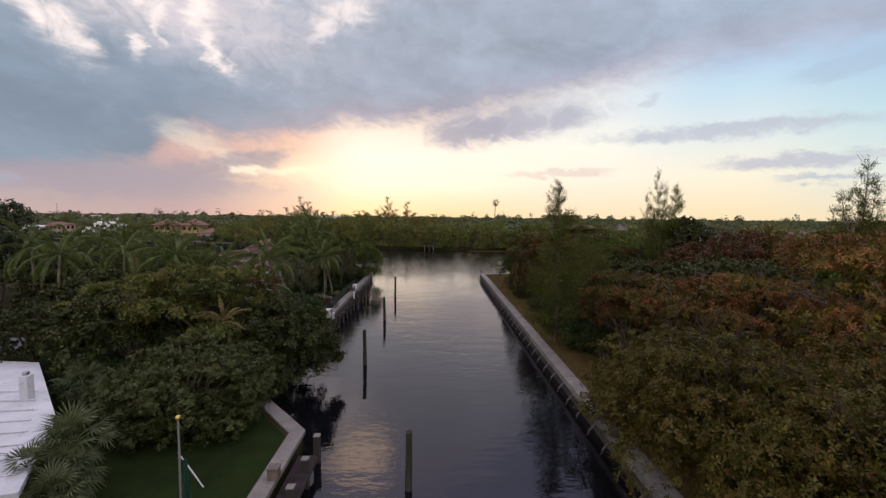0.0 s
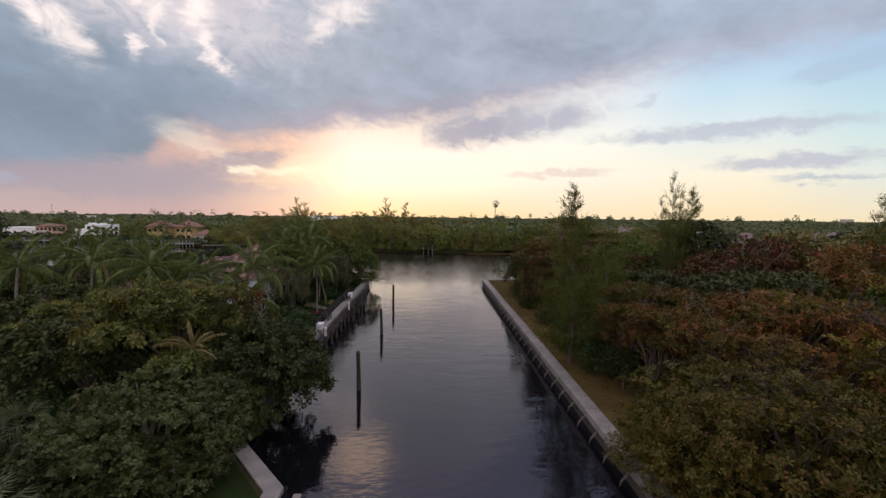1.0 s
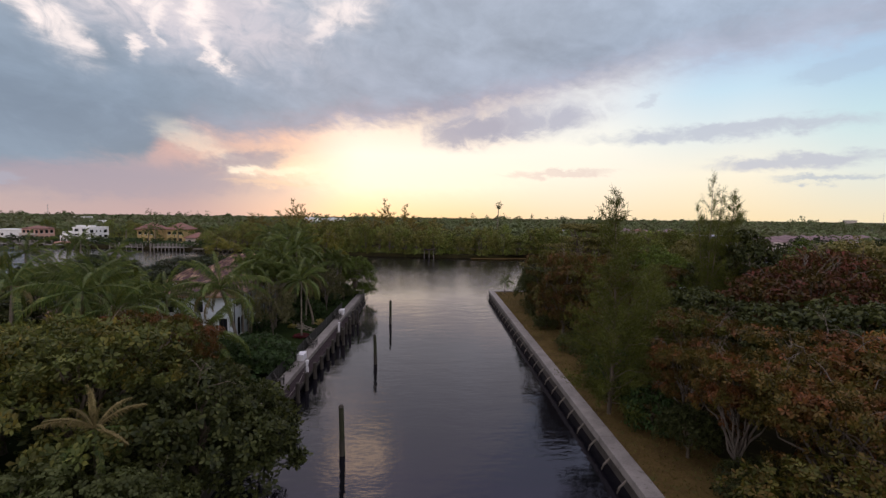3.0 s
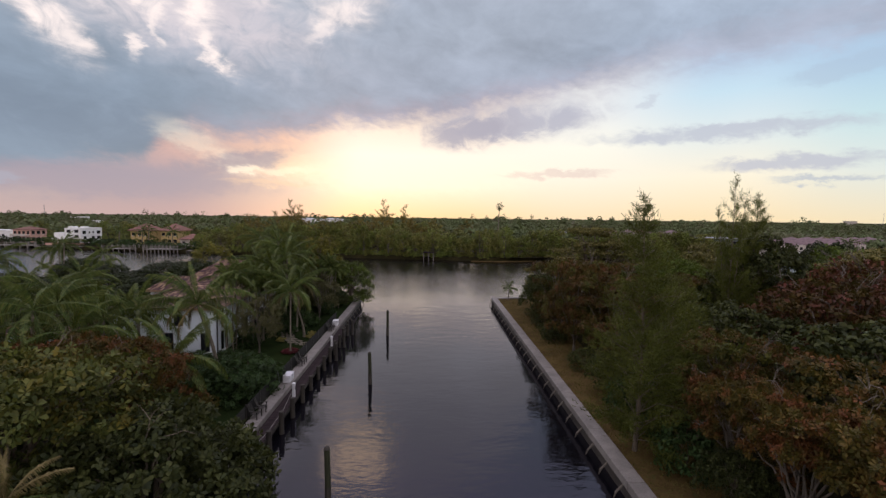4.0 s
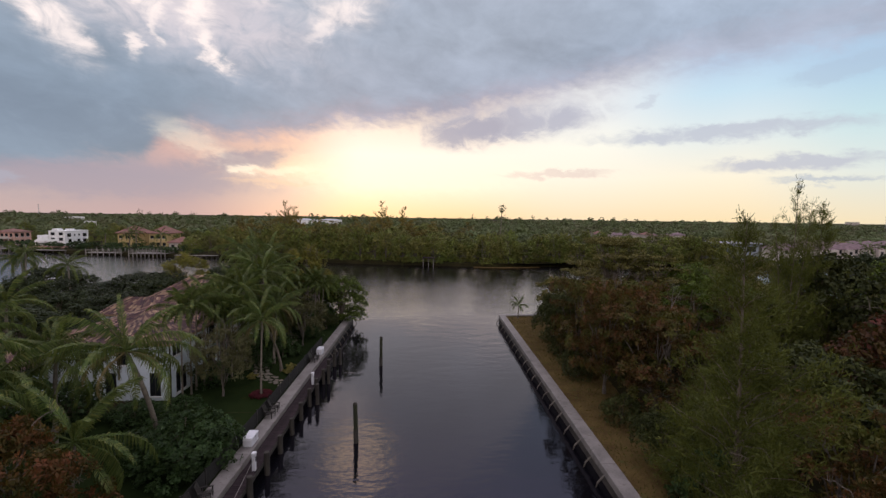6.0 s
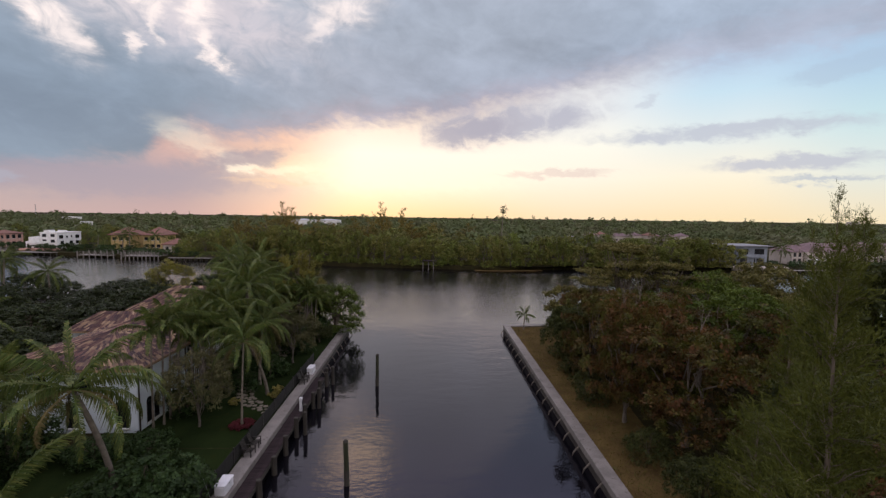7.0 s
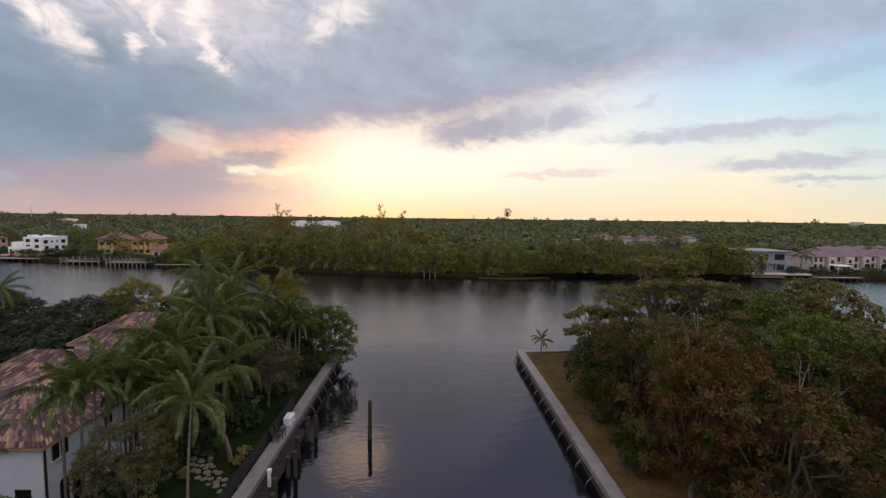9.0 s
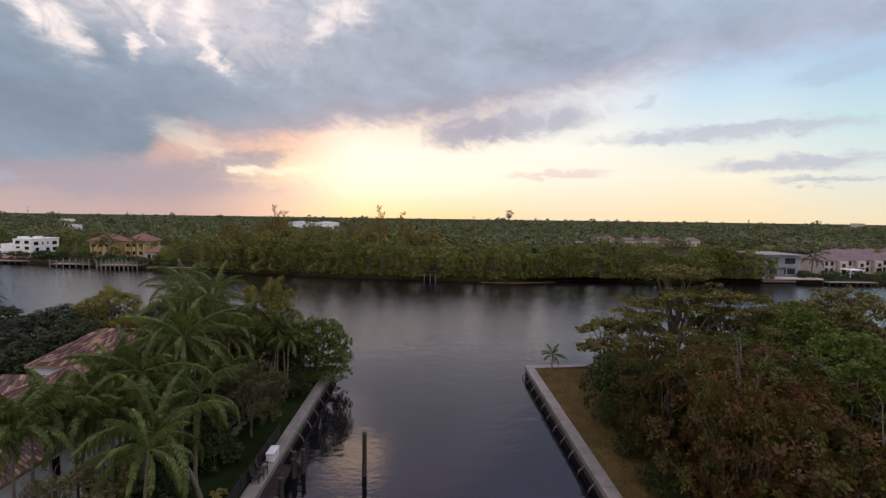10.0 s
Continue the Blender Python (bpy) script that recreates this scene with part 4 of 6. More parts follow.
OLIVE.plant(-15.9, 75.8, 0.98, 140, 1.0)
OLIVE.plant(-18.6, 76.5, 0.85, 60, 0.9)
BAMBOO.plant(-18.4, 86.8, 1.1, 0, 1.1)
BAMBOO.plant(-38.5, 91.5, 0.92, 70, 1.3)
DARK_B.plant(-17.6, 89.8, 0.8, 70, 0.6, label="rounded dark green garden tree near the corner")
DARK.plant(-22.5, 91.0, 0.85, 130, 0.7)
CORNER.plant(-14.0, 89.2, 0.92, 12, 0.86, label="rounded mid-green tree over the seawall corner")
DARK_B.plant(-14.9, 83.6, 0.3, 60, 0.3, label="low dark green garden shrub")
for i, (x, y) in enumerate(((-29, 96), (-35, 97.5), (-41, 99), (-47, 101), (-53, 103), (-60, 105), (-67, 107), (-74, 109), (-44, 90), (-52, 92), (-60, 94), (-70, 97), (-48, 80), (-56, 84), (-64, 86), (-44, 70), (-54, 72), (-39.8, 73.5), (-40.5, 80), (-38.5, 86), (-25, 93))):
    DARK_FAR.plant(x, y, (0.68 + 0.2 * math.sin(i * 2.1)) * (0.72 if x < -50 and y > 90 else 1.0), 47 * i, 0.8 + 0.15 * math.cos(i * 1.7), label="dark green fig tree in a dense screen", group="screen of fig trees")

COCO = [frond_mesh("coconut_frond", F_PALM, ln, dr, 38, 0.56, 0.22) for ln, dr in ((3.4, 0.55), (4.0, 0.9), (4.2, 1.1), (3.8, 1.2))]
DRY = [frond_mesh("dry_frond", F_PALM_YELLOW, ln, dr, 26, 0.3) for ln, dr in ((2.2, 0.2), (2.4, 0.6), (2.6, 1.3))]
COCO_DRY = COCO + [DRY[2]]
ARECA = [frond_mesh("areca_frond", F_PALM, ln, dr, 28, 0.55, 0.35) for ln, dr in ((2.3, 0.5), (2.7, 0.85), (2.6, 1.15))]
FANS = [fan_mesh("fan_blade", F_FAN, 0.9, 0.95), fan_mesh("fan_blade", F_FAN, 1.1, 0.85)]
C_LABEL = "coconut palm with long arching green fronds"
for x, y, h, lx, ly, dry in ((-15.6, 67.3, 6.2, -1.0, -2.6, 1), (-19.4, 72.0, 9.4, 0.3, 0.2, 0), (-18.2, 44.8, 5.0, 0.6, -0.3, 0), (-24.6, 45.6, 6.6, 0, -0.4, 0), (-25.4, 52.5, 6.3, 0.3, 0, 0), (-25.8, 49.0, 6.6, 0.4, 0, 0), (-37.5, 62.0, 8.0, 0.4, 0, 0), (-33.5, 54.5, 7.5, 0.3, 0.3, 0),
                             (-36.0, 41.5, 8.6, 0.5, 0.2, 0), (-32.0, 44.5, 8.8, 0.6, 0, 1), (-42.0, 46.0, 8.9, 0, 0, 0), (-28.5, 48.5, 7.8, 0.2, 0, 0), (-26.5, 44.0, 8.4, 0.5, 0, 0), 
                             (-20.0, 68.5, 8.2, 0.3, 0, 0), (-22.0, 80.2, 8.6, 0.2, 0.4, 0), (-22.4, 82.5, 9.0, -0.4, 0, 0), (-48.5, 64.0, 9.4, 0.3, 0, 0), (-74.0, 104.0, 8.4, 0.4, 0, 0), (-77.0, 107.0, 7.2, -0.3, 0, 0),
                             (-64.0, 101.5, 6.6, -0.3, 0, 0), (-26.5, 88.0, 9.6, 0, 0, 0), (-30.0, 91.0, 10.5, 0.4, 0, 0),
                             (-19.8, 73.6, 8.8, -0.3, 0.3, 0), (-17.2, 69.6, 6.2, 0.4, 0.2, 1), (-22.0, 76.5, 8.8, 0.2, 0, 0), (-23.6, 85.5, 10.4, 0.3, 0, 0), (-20.4, 81.0, 7.0, 0.4, 0.2, 1), (-45.5, 55.0, 8.4, 0.3, 0, 0),
                             (-40.5, 52.5, 8.0, 0.3, 0.3, 0), (-22.4, 70.6, 7.4, 0.4, 0, 0), (-20.6, 73.0, 5.6, 0.5, 0, 0), (-22.8, 79.2, 10.8, 0.2, 0, 0), (-25.0, 83.5, 9.2, 0.2, 0, 0), (-30.5, 51.5, 7.0, 0.3, 0, 1), (-39.0, 57.0, 7.2, 0.2, 0, 0)):
    palm("coconut_palm", C_LABEL + (" and a few yellowed ones" if dry else ""), COCO_DRY if dry else COCO, x, y, h, (lx, ly), 17, RNG.uniform(1.0, 1.2), 0.13, turn=x, group="coconut palms in the gardens")
palm("coconut_palm", "big leaning coconut palm before the villa", COCO_DRY, -18.2, 51.9, 7.5, (-1.0, -1.4), 24, 1.2, 0.15, turn=2)
palm("coconut_palm", "slim young coconut palm in a ring of red flowers", COCO_DRY, -15.35, 61.3, 6.4, (-0.3, 1.3), 15, 0.85, 0.08, turn=4)
palm("coconut_palm", "young drying coconut palm with pale upright fronds", [DRY[0], DRY[1], DRY[1], COCO[2], COCO[3]], -14.9, 30.4, 5.0, (0.1, -0.2), 19, 0.8, 0.14, 88, -60, turn=1)
for x, y, h in ((-17.1, 84.6, 6.4), (-16.5, 83.8, 6.9), (-15.9, 84.3, 6.6), (-15.5, 83.6, 6.2), (-20.6, 64.6, 6.6), (-19.8, 65.6, 7.2), (-20.9, 66.5, 6.9), (-29.5, 57.5, 5.6), (-31.0, 58.5, 5.2), (-22.0, 74.0, 7.6), (-18.4, 88.6, 7.0), (-19.2, 67.6, 6.0), (-21.7, 60.6, 7.9), (-21.5, 61.6, 8.2), (-21.3, 63.4, 8.1), (-21.6, 62.6, 7.6), (-21.4, 66.8, 7.8), (-22.0, 69.6, 8.2), (-21.2, 71.4, 7.6), (-22.6, 74.5, 8.4), (-20.4, 65.4, 7.6), (-20.2, 69.4, 6.6), (-17.9, 75.0, 5.8), (-18.9, 82.8, 6.6), (-21.6, 78.0, 7.2)):
    palm("areca_palm", "slim-stemmed areca palm with feathery green fronds", ARECA, x, y, h, (RNG.uniform(-0.3, 0.3), RNG.uniform(-0.3, 0.3)), 13, 1.0, 0.07, 78, -30, turn=y, group="areca palms round the villa")
for x, y, h, s in ((-22.2, 26.9, 1.9, 0.85), (-16.5, 19.2, 2.2, 1.0), (-15.9, 18.0, 1.5, 0.9), (-16.9, 17.5, 1.7, 0.85), (-15.2, 16.6, 1.3, 0.8)):
    palm("fan_palm", "small grey-green fan palm beside the white house", FANS, x, y, h, (0.1, 0), 26, s, 0.13, 85, -40, turn=x, group="fan palms by the white house")
palm("coconut_palm", "small young palm on the grass point", [ARECA[0], ARECA[1], ARECA[2]], 13.6, 90.4, 2.2, (0.1, 0), 12, 0.62, 0.09, 70, -35)

# low shrubs along the garden edge
for i, (x, y, h, w) in enumerate(((-17.0, 71.8, 0.42, 0.5), (-18.6, 73.6, 0.5, 0.55), (-20.4, 70.2, 0.6, 0.6), (-16.0, 79.4, 0.4, 0.45), (-17.6, 80.2, 0.6, 0.6), (-20.5, 83.6, 0.8, 0.8), (-15.8, 86.2, 0.5, 0.5), (-18.0, 87.6, 0.75, 0.7), (-21.0, 64.0, 0.4, 0.5), (-20.0, 57.6, 0.28, 0.5), (-23.0, 56.6, 0.3, 0.5), (-27.2, 55.8, 0.6, 0.7), (-32.0, 56.4, 0.7, 0.8), (-18.3, 68.2, 0.35, 0.45), (-24.5, 90.0, 0.8, 0.8))):
    BUSH.plant(x, y, h * 1.4, 53 * i, w, label="leafy green shrub under the garden palms", group="garden shrubs")

# the wooded side
for k, x, y, h, s, r in ((YELLOWING, 15.9, 23.8, 0.86, 0.9, 10), (MIXED, 17.2, 29.2, 0.86, 0.72, 30), (YELLOWING, 12.9, 25.4, 0.36, 0.5, 60), (SNAG, 27.6, 27.6, 1.0, 1.0, 40), (DARK_B, 14.7, 36.0, 0.42, 0.3, 8), (BUSH, 14.3, 45.2, 1.0, 0.62, 40), (DARK_B, 14.5, 50.4, 0.46, 0.34, 70), (BUSH, 14.5, 39.6, 0.8, 0.6, 100), (BRIGHT, 26.0, 66.5, 1.3, 1.5, 20), (BRIGHT, 33.5, 33.0, 1.35, 1.5, 200), (YELLOWING, 21.0, 17.0, 1.0, 0.9, 250), (TURNING_B, 20.0, 7.0, 1.0, 0.9, 75), (TURNING_B, 31.0, 13.0, 1.25, 1.0, 130), (MIXED, 21.5, 34.0, 0.95, 0.86, 200),
                         (TURNING_B, 29.5, 25.5, 1.28, 1.0, 22), (TURNING, 39.0, 22.0, 1.45, 1.1, 260), (BROWN, 18.9, 42.5, 0.8, 0.6, 310), (DARK_B, 27.5, 38.5, 1.2, 1.1, 190), (TURNING, 37.5, 36.0, 1.4, 1.05, 100),
                         (TURNING_B, 49.0, 33.0, 1.5, 1.15, 55), (DARK_B, 25.0, 51.0, 1.0, 0.95, 15), (CRIMSON, 34.0, 50.0, 1.15, 1.0, 0), (CRIMSON, 41.5, 54.0, 1.3, 0.95, 130), (BROWN_FAR, 45.0, 49.0, 1.15, 1.0, 80), (BROWN, 18.8, 66.0, 1.1, 0.9, 70),
                         (BROWN, 29.0, 68.0, 0.92, 0.9, 145), (DARK, 39.0, 65.0, 1.4, 1.1, 60), (DARK_B, 18.0, 79.6, 0.78, 0.7, 10), (BROWN, 22.5, 74.0, 0.98, 0.85, 220), (CORNER, 28.0, 79.0, 1.05, 1.1, 90),
                         (BROWN_FAR, 50.0, 62.0, 1.36, 1.0, 300), (BROWN_FAR, 60.0, 50.0, 1.5, 1.1, 33), (CORNER, 58.0, 74.0, 1.5, 1.3, 200), (BROWN_FAR, 72.0, 66.0, 1.45, 1.1, 120),
                         (CORNER, 36.5, 76.0, 1.2, 1.15, 260), (BROWN_FAR, 47.0, 80.0, 0.8, 0.85, 170), (BROWN_FAR, 49.0, 89.0, 1.22, 0.85, 210), (CORNER, 38.5, 86.5, 1.28, 1.15, 40), (DARK_FAR, 70.0, 88.0, 1.35, 1.0, 330),
                         (BROWN_FAR, 84.0, 80.0, 1.4, 1.1, 20), (DARK_FAR, 90.0, 92.0, 1.35, 1.0, 70), (BROWN_FAR, 105.0, 90.0, 1.0, 1.2, 5), (END_GRAPE, 19.6, 88.6, 1.0, 1.0, 0), (END_TALL, 27.4, 88.2, 1.13, 1.25, 35), (END_GRAPE, 33.0, 90.0, 1.05, 1.0, 120), (END_TALL, 32.6, 86.6, 0.92, 1.1, 150), (END_TALL, 22.6, 85.6, 0.72, 0.85, 80), (BROWN_FAR, 44.5, 89.5, 1.0, 0.9, 60),
                         (TURNING, 33.0, 5.0, 1.1, 1.0, 100), (TURNING_B, 44.0, 12.0, 1.2, 1.1, 10), (TURNING, 52.0, 22.0, 1.5, 1.1, 200), (BROWN_FAR, 62.0, 36.0, 1.38, 1.2, 140), (BROWN, 18.2, 58.0, 1.0, 0.85, 40), (BROWN, 15.4, 61.6, 1.12, 0.55, 80), (DARK_B, 16.4, 47.0, 0.55, 0.42, 45), (MIXED, 15.7, 37.4, 0.78, 0.5, 140), (MIXED, 15.7, 33.4, 0.85, 0.52, 88), (DARK_B, 15.6, 75.4, 0.9, 0.52, 5), (YELLOWING, 14.0, 19.6, 0.9, 0.78, 190), (TURNING, 24.2, 31.4, 1.02, 0.75, 15), (TURNING, 26.0, 20.6, 1.05, 0.75, 155), (YELLOWING, 15.2, 12.5, 0.9, 0.75, 112), (BROWN, 16.0, 70.8, 1.0, 0.55, 30)):
    k.plant(x, y, h, r, s, group="trees on the wooded side")
# low dark bushes added as fill where shadow lies under the trees
for i, (x, y, h, w) in enumerate(((14.8, 24.0, 0.34, 0.36), (16.4, 21.0, 0.42, 0.5), (15.6, 17.2, 0.4, 0.45), (17.8, 14.0, 0.5, 0.6), (15.0, 10.5, 0.36, 0.42), (16.6, 28.4, 0.4, 0.42), (15.4, 31.6, 0.36, 0.36), (19.6, 26.0, 0.55, 0.6), (22.0, 20.6, 0.6, 0.7), (24.5, 14.0, 0.6, 0.8), (14.6, 56.4, 0.34, 0.3), (14.4, 65.6, 0.34, 0.3), (14.8, 68.4, 0.3, 0.28), (15.0, 73.0, 0.3, 0.28), (15.4, 78.2, 0.3, 0.3))):
    UNDER.plant(x, y, h, 71 * i, w, group="undergrowth on the wooded side")
PINE.plant(12.4, 41.6, 1.0, 0, 0.9)
SAPLING.plant(18.4, 48.6, 0.95, 120, 1.0)
SAPLING.plant(15.4, 48.2, 0.72, 70, 0.85)
PINE_B.plant(33.8, 63.4, 1.23, 40, 0.62)
PINE.plant(37.0, 64.0, 1.1, 200, 0.8)
PINE_B.plant(44.5, 43.0, 1.18, 100, 1.05)
SAPLING.plant(22.0, 54.0, 0.95, 30, 1.0)

# dry grass on the verge
n_blade = 26000
gx, gy = RNG.uniform(11.3, 20.0, n_blade), RNG.uniform(12, 91.5, n_blade)
ok = (gx < np.interp(gy, [12, 60, 84, 92], [16.6, 16.6, 19.5, 21.5])) & (gx > right_edge(gy) + 1.0)
gx, gy = gx[ok], gy[ok]
ga, gh = RNG.uniform(0, 6.283, len(gx)), RNG.uniform(0.05, 0.18, len(gx))
foot = np.stack([gx, gy, np.full(len(gx), LAND + 0.01)], 1)
wide = np.stack([np.cos(ga), np.sin(ga), np.zeros(len(gx))], 1) * 0.03
tip_ = foot + np.stack([RNG.normal(0, 0.08, len(gx)), RNG.normal(0, 0.08, len(gx)), gh], 1)
F_GRASS = foliage("dry_grass_blades", ((0.07, 0.055, 0.02), (0.11, 0.085, 0.03), (0.075, 0.08, 0.025)), 0.3, 0.8, ((0.05, 0.055, 0.016), (0.075, 0.075, 0.025)), 0.25, 0.0)
tagged(link_mesh("verge_grass", raw_mesh("verge_grass", np.stack([foot - wide, foot + wide, tip_], 1).reshape(-1, 3), np.arange(3 * len(gx)).reshape(-1, 3)), F_GRASS), "short dry golden grass on the verge", "grass", kind="stuff")

# the far bank and the woods behind it
def shore_y(x):
    return np.interp(x, [p[0] for p in FAR_SHORE], [p[1] for p in FAR_SHORE])


for i in range(66):
    x = -78 + i * 2.78 + RNG.uniform(-1.3, 1.3)
    if x > 100.5:
        continue
    h = 0.7 + 0.55 * RNG.random() ** 1.4 + (0.12 if x < -20 else 0.0)
    MANGROVES[i % 3].plant(x, shore_y(x) + 1.2 + RNG.uniform(0, 5.5), h, 61 * i, 0.75 + 0.45 * RNG.random(), group="mangroves on the far bank")
for i in range(150):
    d = RNG.uniform(150, 300)
    k = RNG.uniform(-0.42, 0.78)
    x, y = k * d, 41 + d
    if y < shore_y(x) + 8 or (x > 100 and y < 290) or (abs(x - 78) < 9 and y < 273):
        continue
    low = 0.62 if k > 0.3 else 0.8 if k > 0.02 else 1.1
    WOODS[i % 3].plant(x, y, low * (0.75 + 0.5 * RNG.random()) * (0.8 if d > 220 else 1.0), 91 * i, 0.75 + 0.4 * RNG.random(), group="woods behind the far bank")
for i, (x, y, h) in enumerate(((96, 178, 1.0), (99.5, 175.8, 0.95), (103.6, 175.4, 0.98), (107.4, 174.6, 0.86), (107, 185, 0.85), (92, 184, 1.0), (98, 190, 0.9), (104, 199, 0.95), (112, 203, 0.9), (120, 202, 0.85), (127, 197, 0.8), (125, 188, 0.5), (148, 176, 0.25), (153, 178, 0.25), (159, 177, 0.25), (165, 179, 0.28), (171, 181, 0.3), (130, 207, 0.9), (139, 214, 0.8), (148, 220, 0.8),
                               (157, 226, 0.8), (140, 228, 0.8), (128, 226, 0.9), (134, 244, 0.8), (120, 250, 0.7), (198, 205, 0.6), (205, 228, 0.7), (180, 196, 0.35), (188, 190, 0.35))):
    (MANGROVES + WOODS)[i % 6].plant(x, y, h, 37 * i, h * 0.95, group="trees round the far houses", label="leafy green tree beside the far houses")
for i in range(34):
    x = -206 + i * 3.4 + RNG.uniform(-1, 1)
    FAR_BUSH.plant(x, shore_y(x) + 3.5 + RNG.uniform(0, 6), RNG.uniform(0.35, 0.9), 31 * i, RNG.uniform(0.6, 1.1), group="shrubs along the far waterfront", label="low green waterfront shrub")
for i in range(16):
    x = 122 + i * 4.6
    FAR_BUSH.plant(x, shore_y(x) + 3.0 + 6.5 * (i % 2), 0.55, 31 * i, 0.9, group="shrubs along the far waterfront", label="low green waterfront shrub")
for i, (x, y, h) in enumerate(((-153, 236, 0.8), (-148, 229, 0.6), (-145, 236, 0.8), (-129, 219, 0.5), (-117, 226, 0.7), (-103, 214, 0.7), (-100, 205, 0.6), (-98, 198, 0.55), (-94, 196, 0.65), (-104, 222, 0.8), (-111, 232, 0.9), (-122, 240, 0.9), (-134, 240, 0.95), (-196, 262, 0.9), (-184, 264, 1.1), (-170, 262, 1.1), (-160, 250, 1.0), (-200, 250, 0.6), (-222, 268, 1.0), (-90, 203, 0.85), (-94, 210, 0.9), (-101, 231, 0.9), (-112, 248, 1.0), (-88, 216, 0.9), (-156, 226, 0.45), (-120, 214, 0.4), (-133, 214, 0.35), (-138, 216, 0.4), (-126, 216, 0.3), (-144, 221, 0.45), (-150, 218, 0.35), (-163, 226, 0.4))):
    (WOODS if i % 2 else MANGROVES)[i % 3].plant(x, y, h, 37 * i, h * 0.9, group="trees round the far houses", label="leafy green tree beside the far houses")
for x, y, h in ((-131, 215, 7.0), (-127.5, 214, 8.0), (-117, 214, 7.0), (-142, 216, 6.5), (-181, 232, 6.5), (146, 196, 7.0), (171, 184, 6.0), (132, 183, 6.5), (127, 322, 6.0), (141, 323, 6.4), (158, 323, 6.6), (168, 324, 5.8)):
    palm("coconut_palm", "palm tree before the waterfront houses", COCO[:3], x, y, h, (0.3, 0), 14, 1.15, 0.22, group="palms by the far houses")
for x, y, h in ((-76, 252, 1.04), (-71.5, 254, 0.92), (-25, 250, 1.06), (-12.5, 240, 0.92), (-88, 236, 0.66), (-80, 240, 0.74), (-66, 232, 0.72), (-60, 226, 0.68), (-96, 246, 0.68), (-54, 240, 0.66), (-36, 232, 0.68), (-28, 224, 0.7), (-19, 230, 0.72), (-8, 222, 0.64), (2, 228, 0.62), (-44, 222, 0.6), (20, 250, 0.6)):
    FAR_PINE.plant(x, y, h, x * 7, 0.95 if h > 0.8 else 1.1, group="tall pines behind the far bank")
palm("cabbage_palm", "very tall single palm above the far bank", FANS, 35.4, 235, 20.6, (0.6, 0), 26, 1.35, 0.22, 85, -70)


def far_woods():
    """Canopy of the land behind, out to the horizon: countless crowns of leaf clumps."""
    n = 8200
    a = RNG.uniform(-0.95, 0.95, n)
    d = 11.0 / RNG.uniform(0.0035, 0.058, n)
    x, y = np.tan(a) * d * 0.98, 40 + d
    shore = np.interp(x, [p[0] for p in FAR_SHORE], [p[1] for p in FAR_SHORE])
    keep = (y > shore + 46) & ~((np.abs(x - 150) < 60) & (y < 345) & (y > 150)) & ~((x < -95) & (x > -215) & (y < shore + 60)) & ~((np.abs(x + 127) < 40) & (np.abs(y - 530) < 34))
    x, y, d = x[keep], y[keep], d[keep]
    n = len(x)
    r = RNG.uniform(3.2, 6.5, n) * np.clip(d / 600, 1.0, 2.4)
    grove = 0.5 + 0.5 * np.sin(x * 0.021 + 1.3 * np.sin(y * 0.017)) * np.cos(y * 0.026 + 0.8 * np.sin(x * 0.013))
    h = RNG.uniform(2.6, 7.0, n) * (0.75 + 0.75 * grove) * np.where(RNG.random(n) > 0.93, 1.8, 1.0) * np.where(d > 420, 1.35, 1.0)
    per = 38
    dirs = unit(RNG.normal(0, 1, (n, per, 3)))
    dirs[..., 2] = np.abs(dirs[..., 2])
    c = np.stack([x, y, h * 0.45], 1)[:, None] + dirs * np.stack([r, r, h * 0.55], 1)[:, None] * RNG.uniform(0.6, 1.0, (n, per, 1))
    c[..., 2] = np.maximum(c[..., 2], 0.6) + LAND
    v, f = leaves(c.reshape(-1, 3), dirs.reshape(-1, 3), np.repeat(r * np.where(d < 450, 0.42, 0.52), per), 0.9, corners=3, jitter=0.14)
    me = raw_mesh("far_woods", v, f)
    return tagged(link_mesh("far_woods", me, F_FAR), "distant green woodland canopy reaching the horizon", "woods", kind="stuff")


far_woods()


# ---- houses ----
M_TILE = roof_tile_material("clay_barrel_tiles", ((0.05, 0.028, 0.034), (0.12, 0.062, 0.056), (0.36, 0.25, 0.15), (0.055, 0.032, 0.04), (0.09, 0.046, 0.046), (0.16, 0.08, 0.065), (0.42, 0.3, 0.19)))
M_TILE_RED = roof_tile_material("red_roof_tiles", ((0.16, 0.072, 0.055), (0.21, 0.095, 0.072), (0.185, 0.085, 0.064)))
M_TILE_PINK = roof_tile_material("faded_pink_tiles", ((0.135, 0.088, 0.098), (0.185, 0.122, 0.13), (0.155, 0.1, 0.11)))
M_ROOF_WHITE = surface("white_cement_roof", (0.42, 0.44, 0.47), (0.54, 0.56, 0.59), 0.6, 0.8, 0.25, 8.0, spots=(0.36, 0.38, 0.4))
M_ROOF_GREY = surface("grey_flat_roof", (0.17, 0.18, 0.2), (0.24, 0.25, 0.27), 0.5, 0.9, 0.2)
M_YELLOW = surface("yellow_stucco", (0.4, 0.3, 0.13), (0.5, 0.37, 0.17), 0.4, 0.9, 0.2)
M_PINK = surface("pink_stucco", (0.42, 0.25, 0.2), (0.52, 0.32, 0.26), 0.4, 0.9, 0.2)
M_CREAM = surface("cream_stucco", (0.38, 0.335, 0.3), (0.5, 0.45, 0.41), 0.4, 0.9, 0.2)
M_GREY_WALL = surface("grey_render", (0.16, 0.185, 0.22), (0.23, 0.26, 0.3), 0.4, 0.85, 0.2)
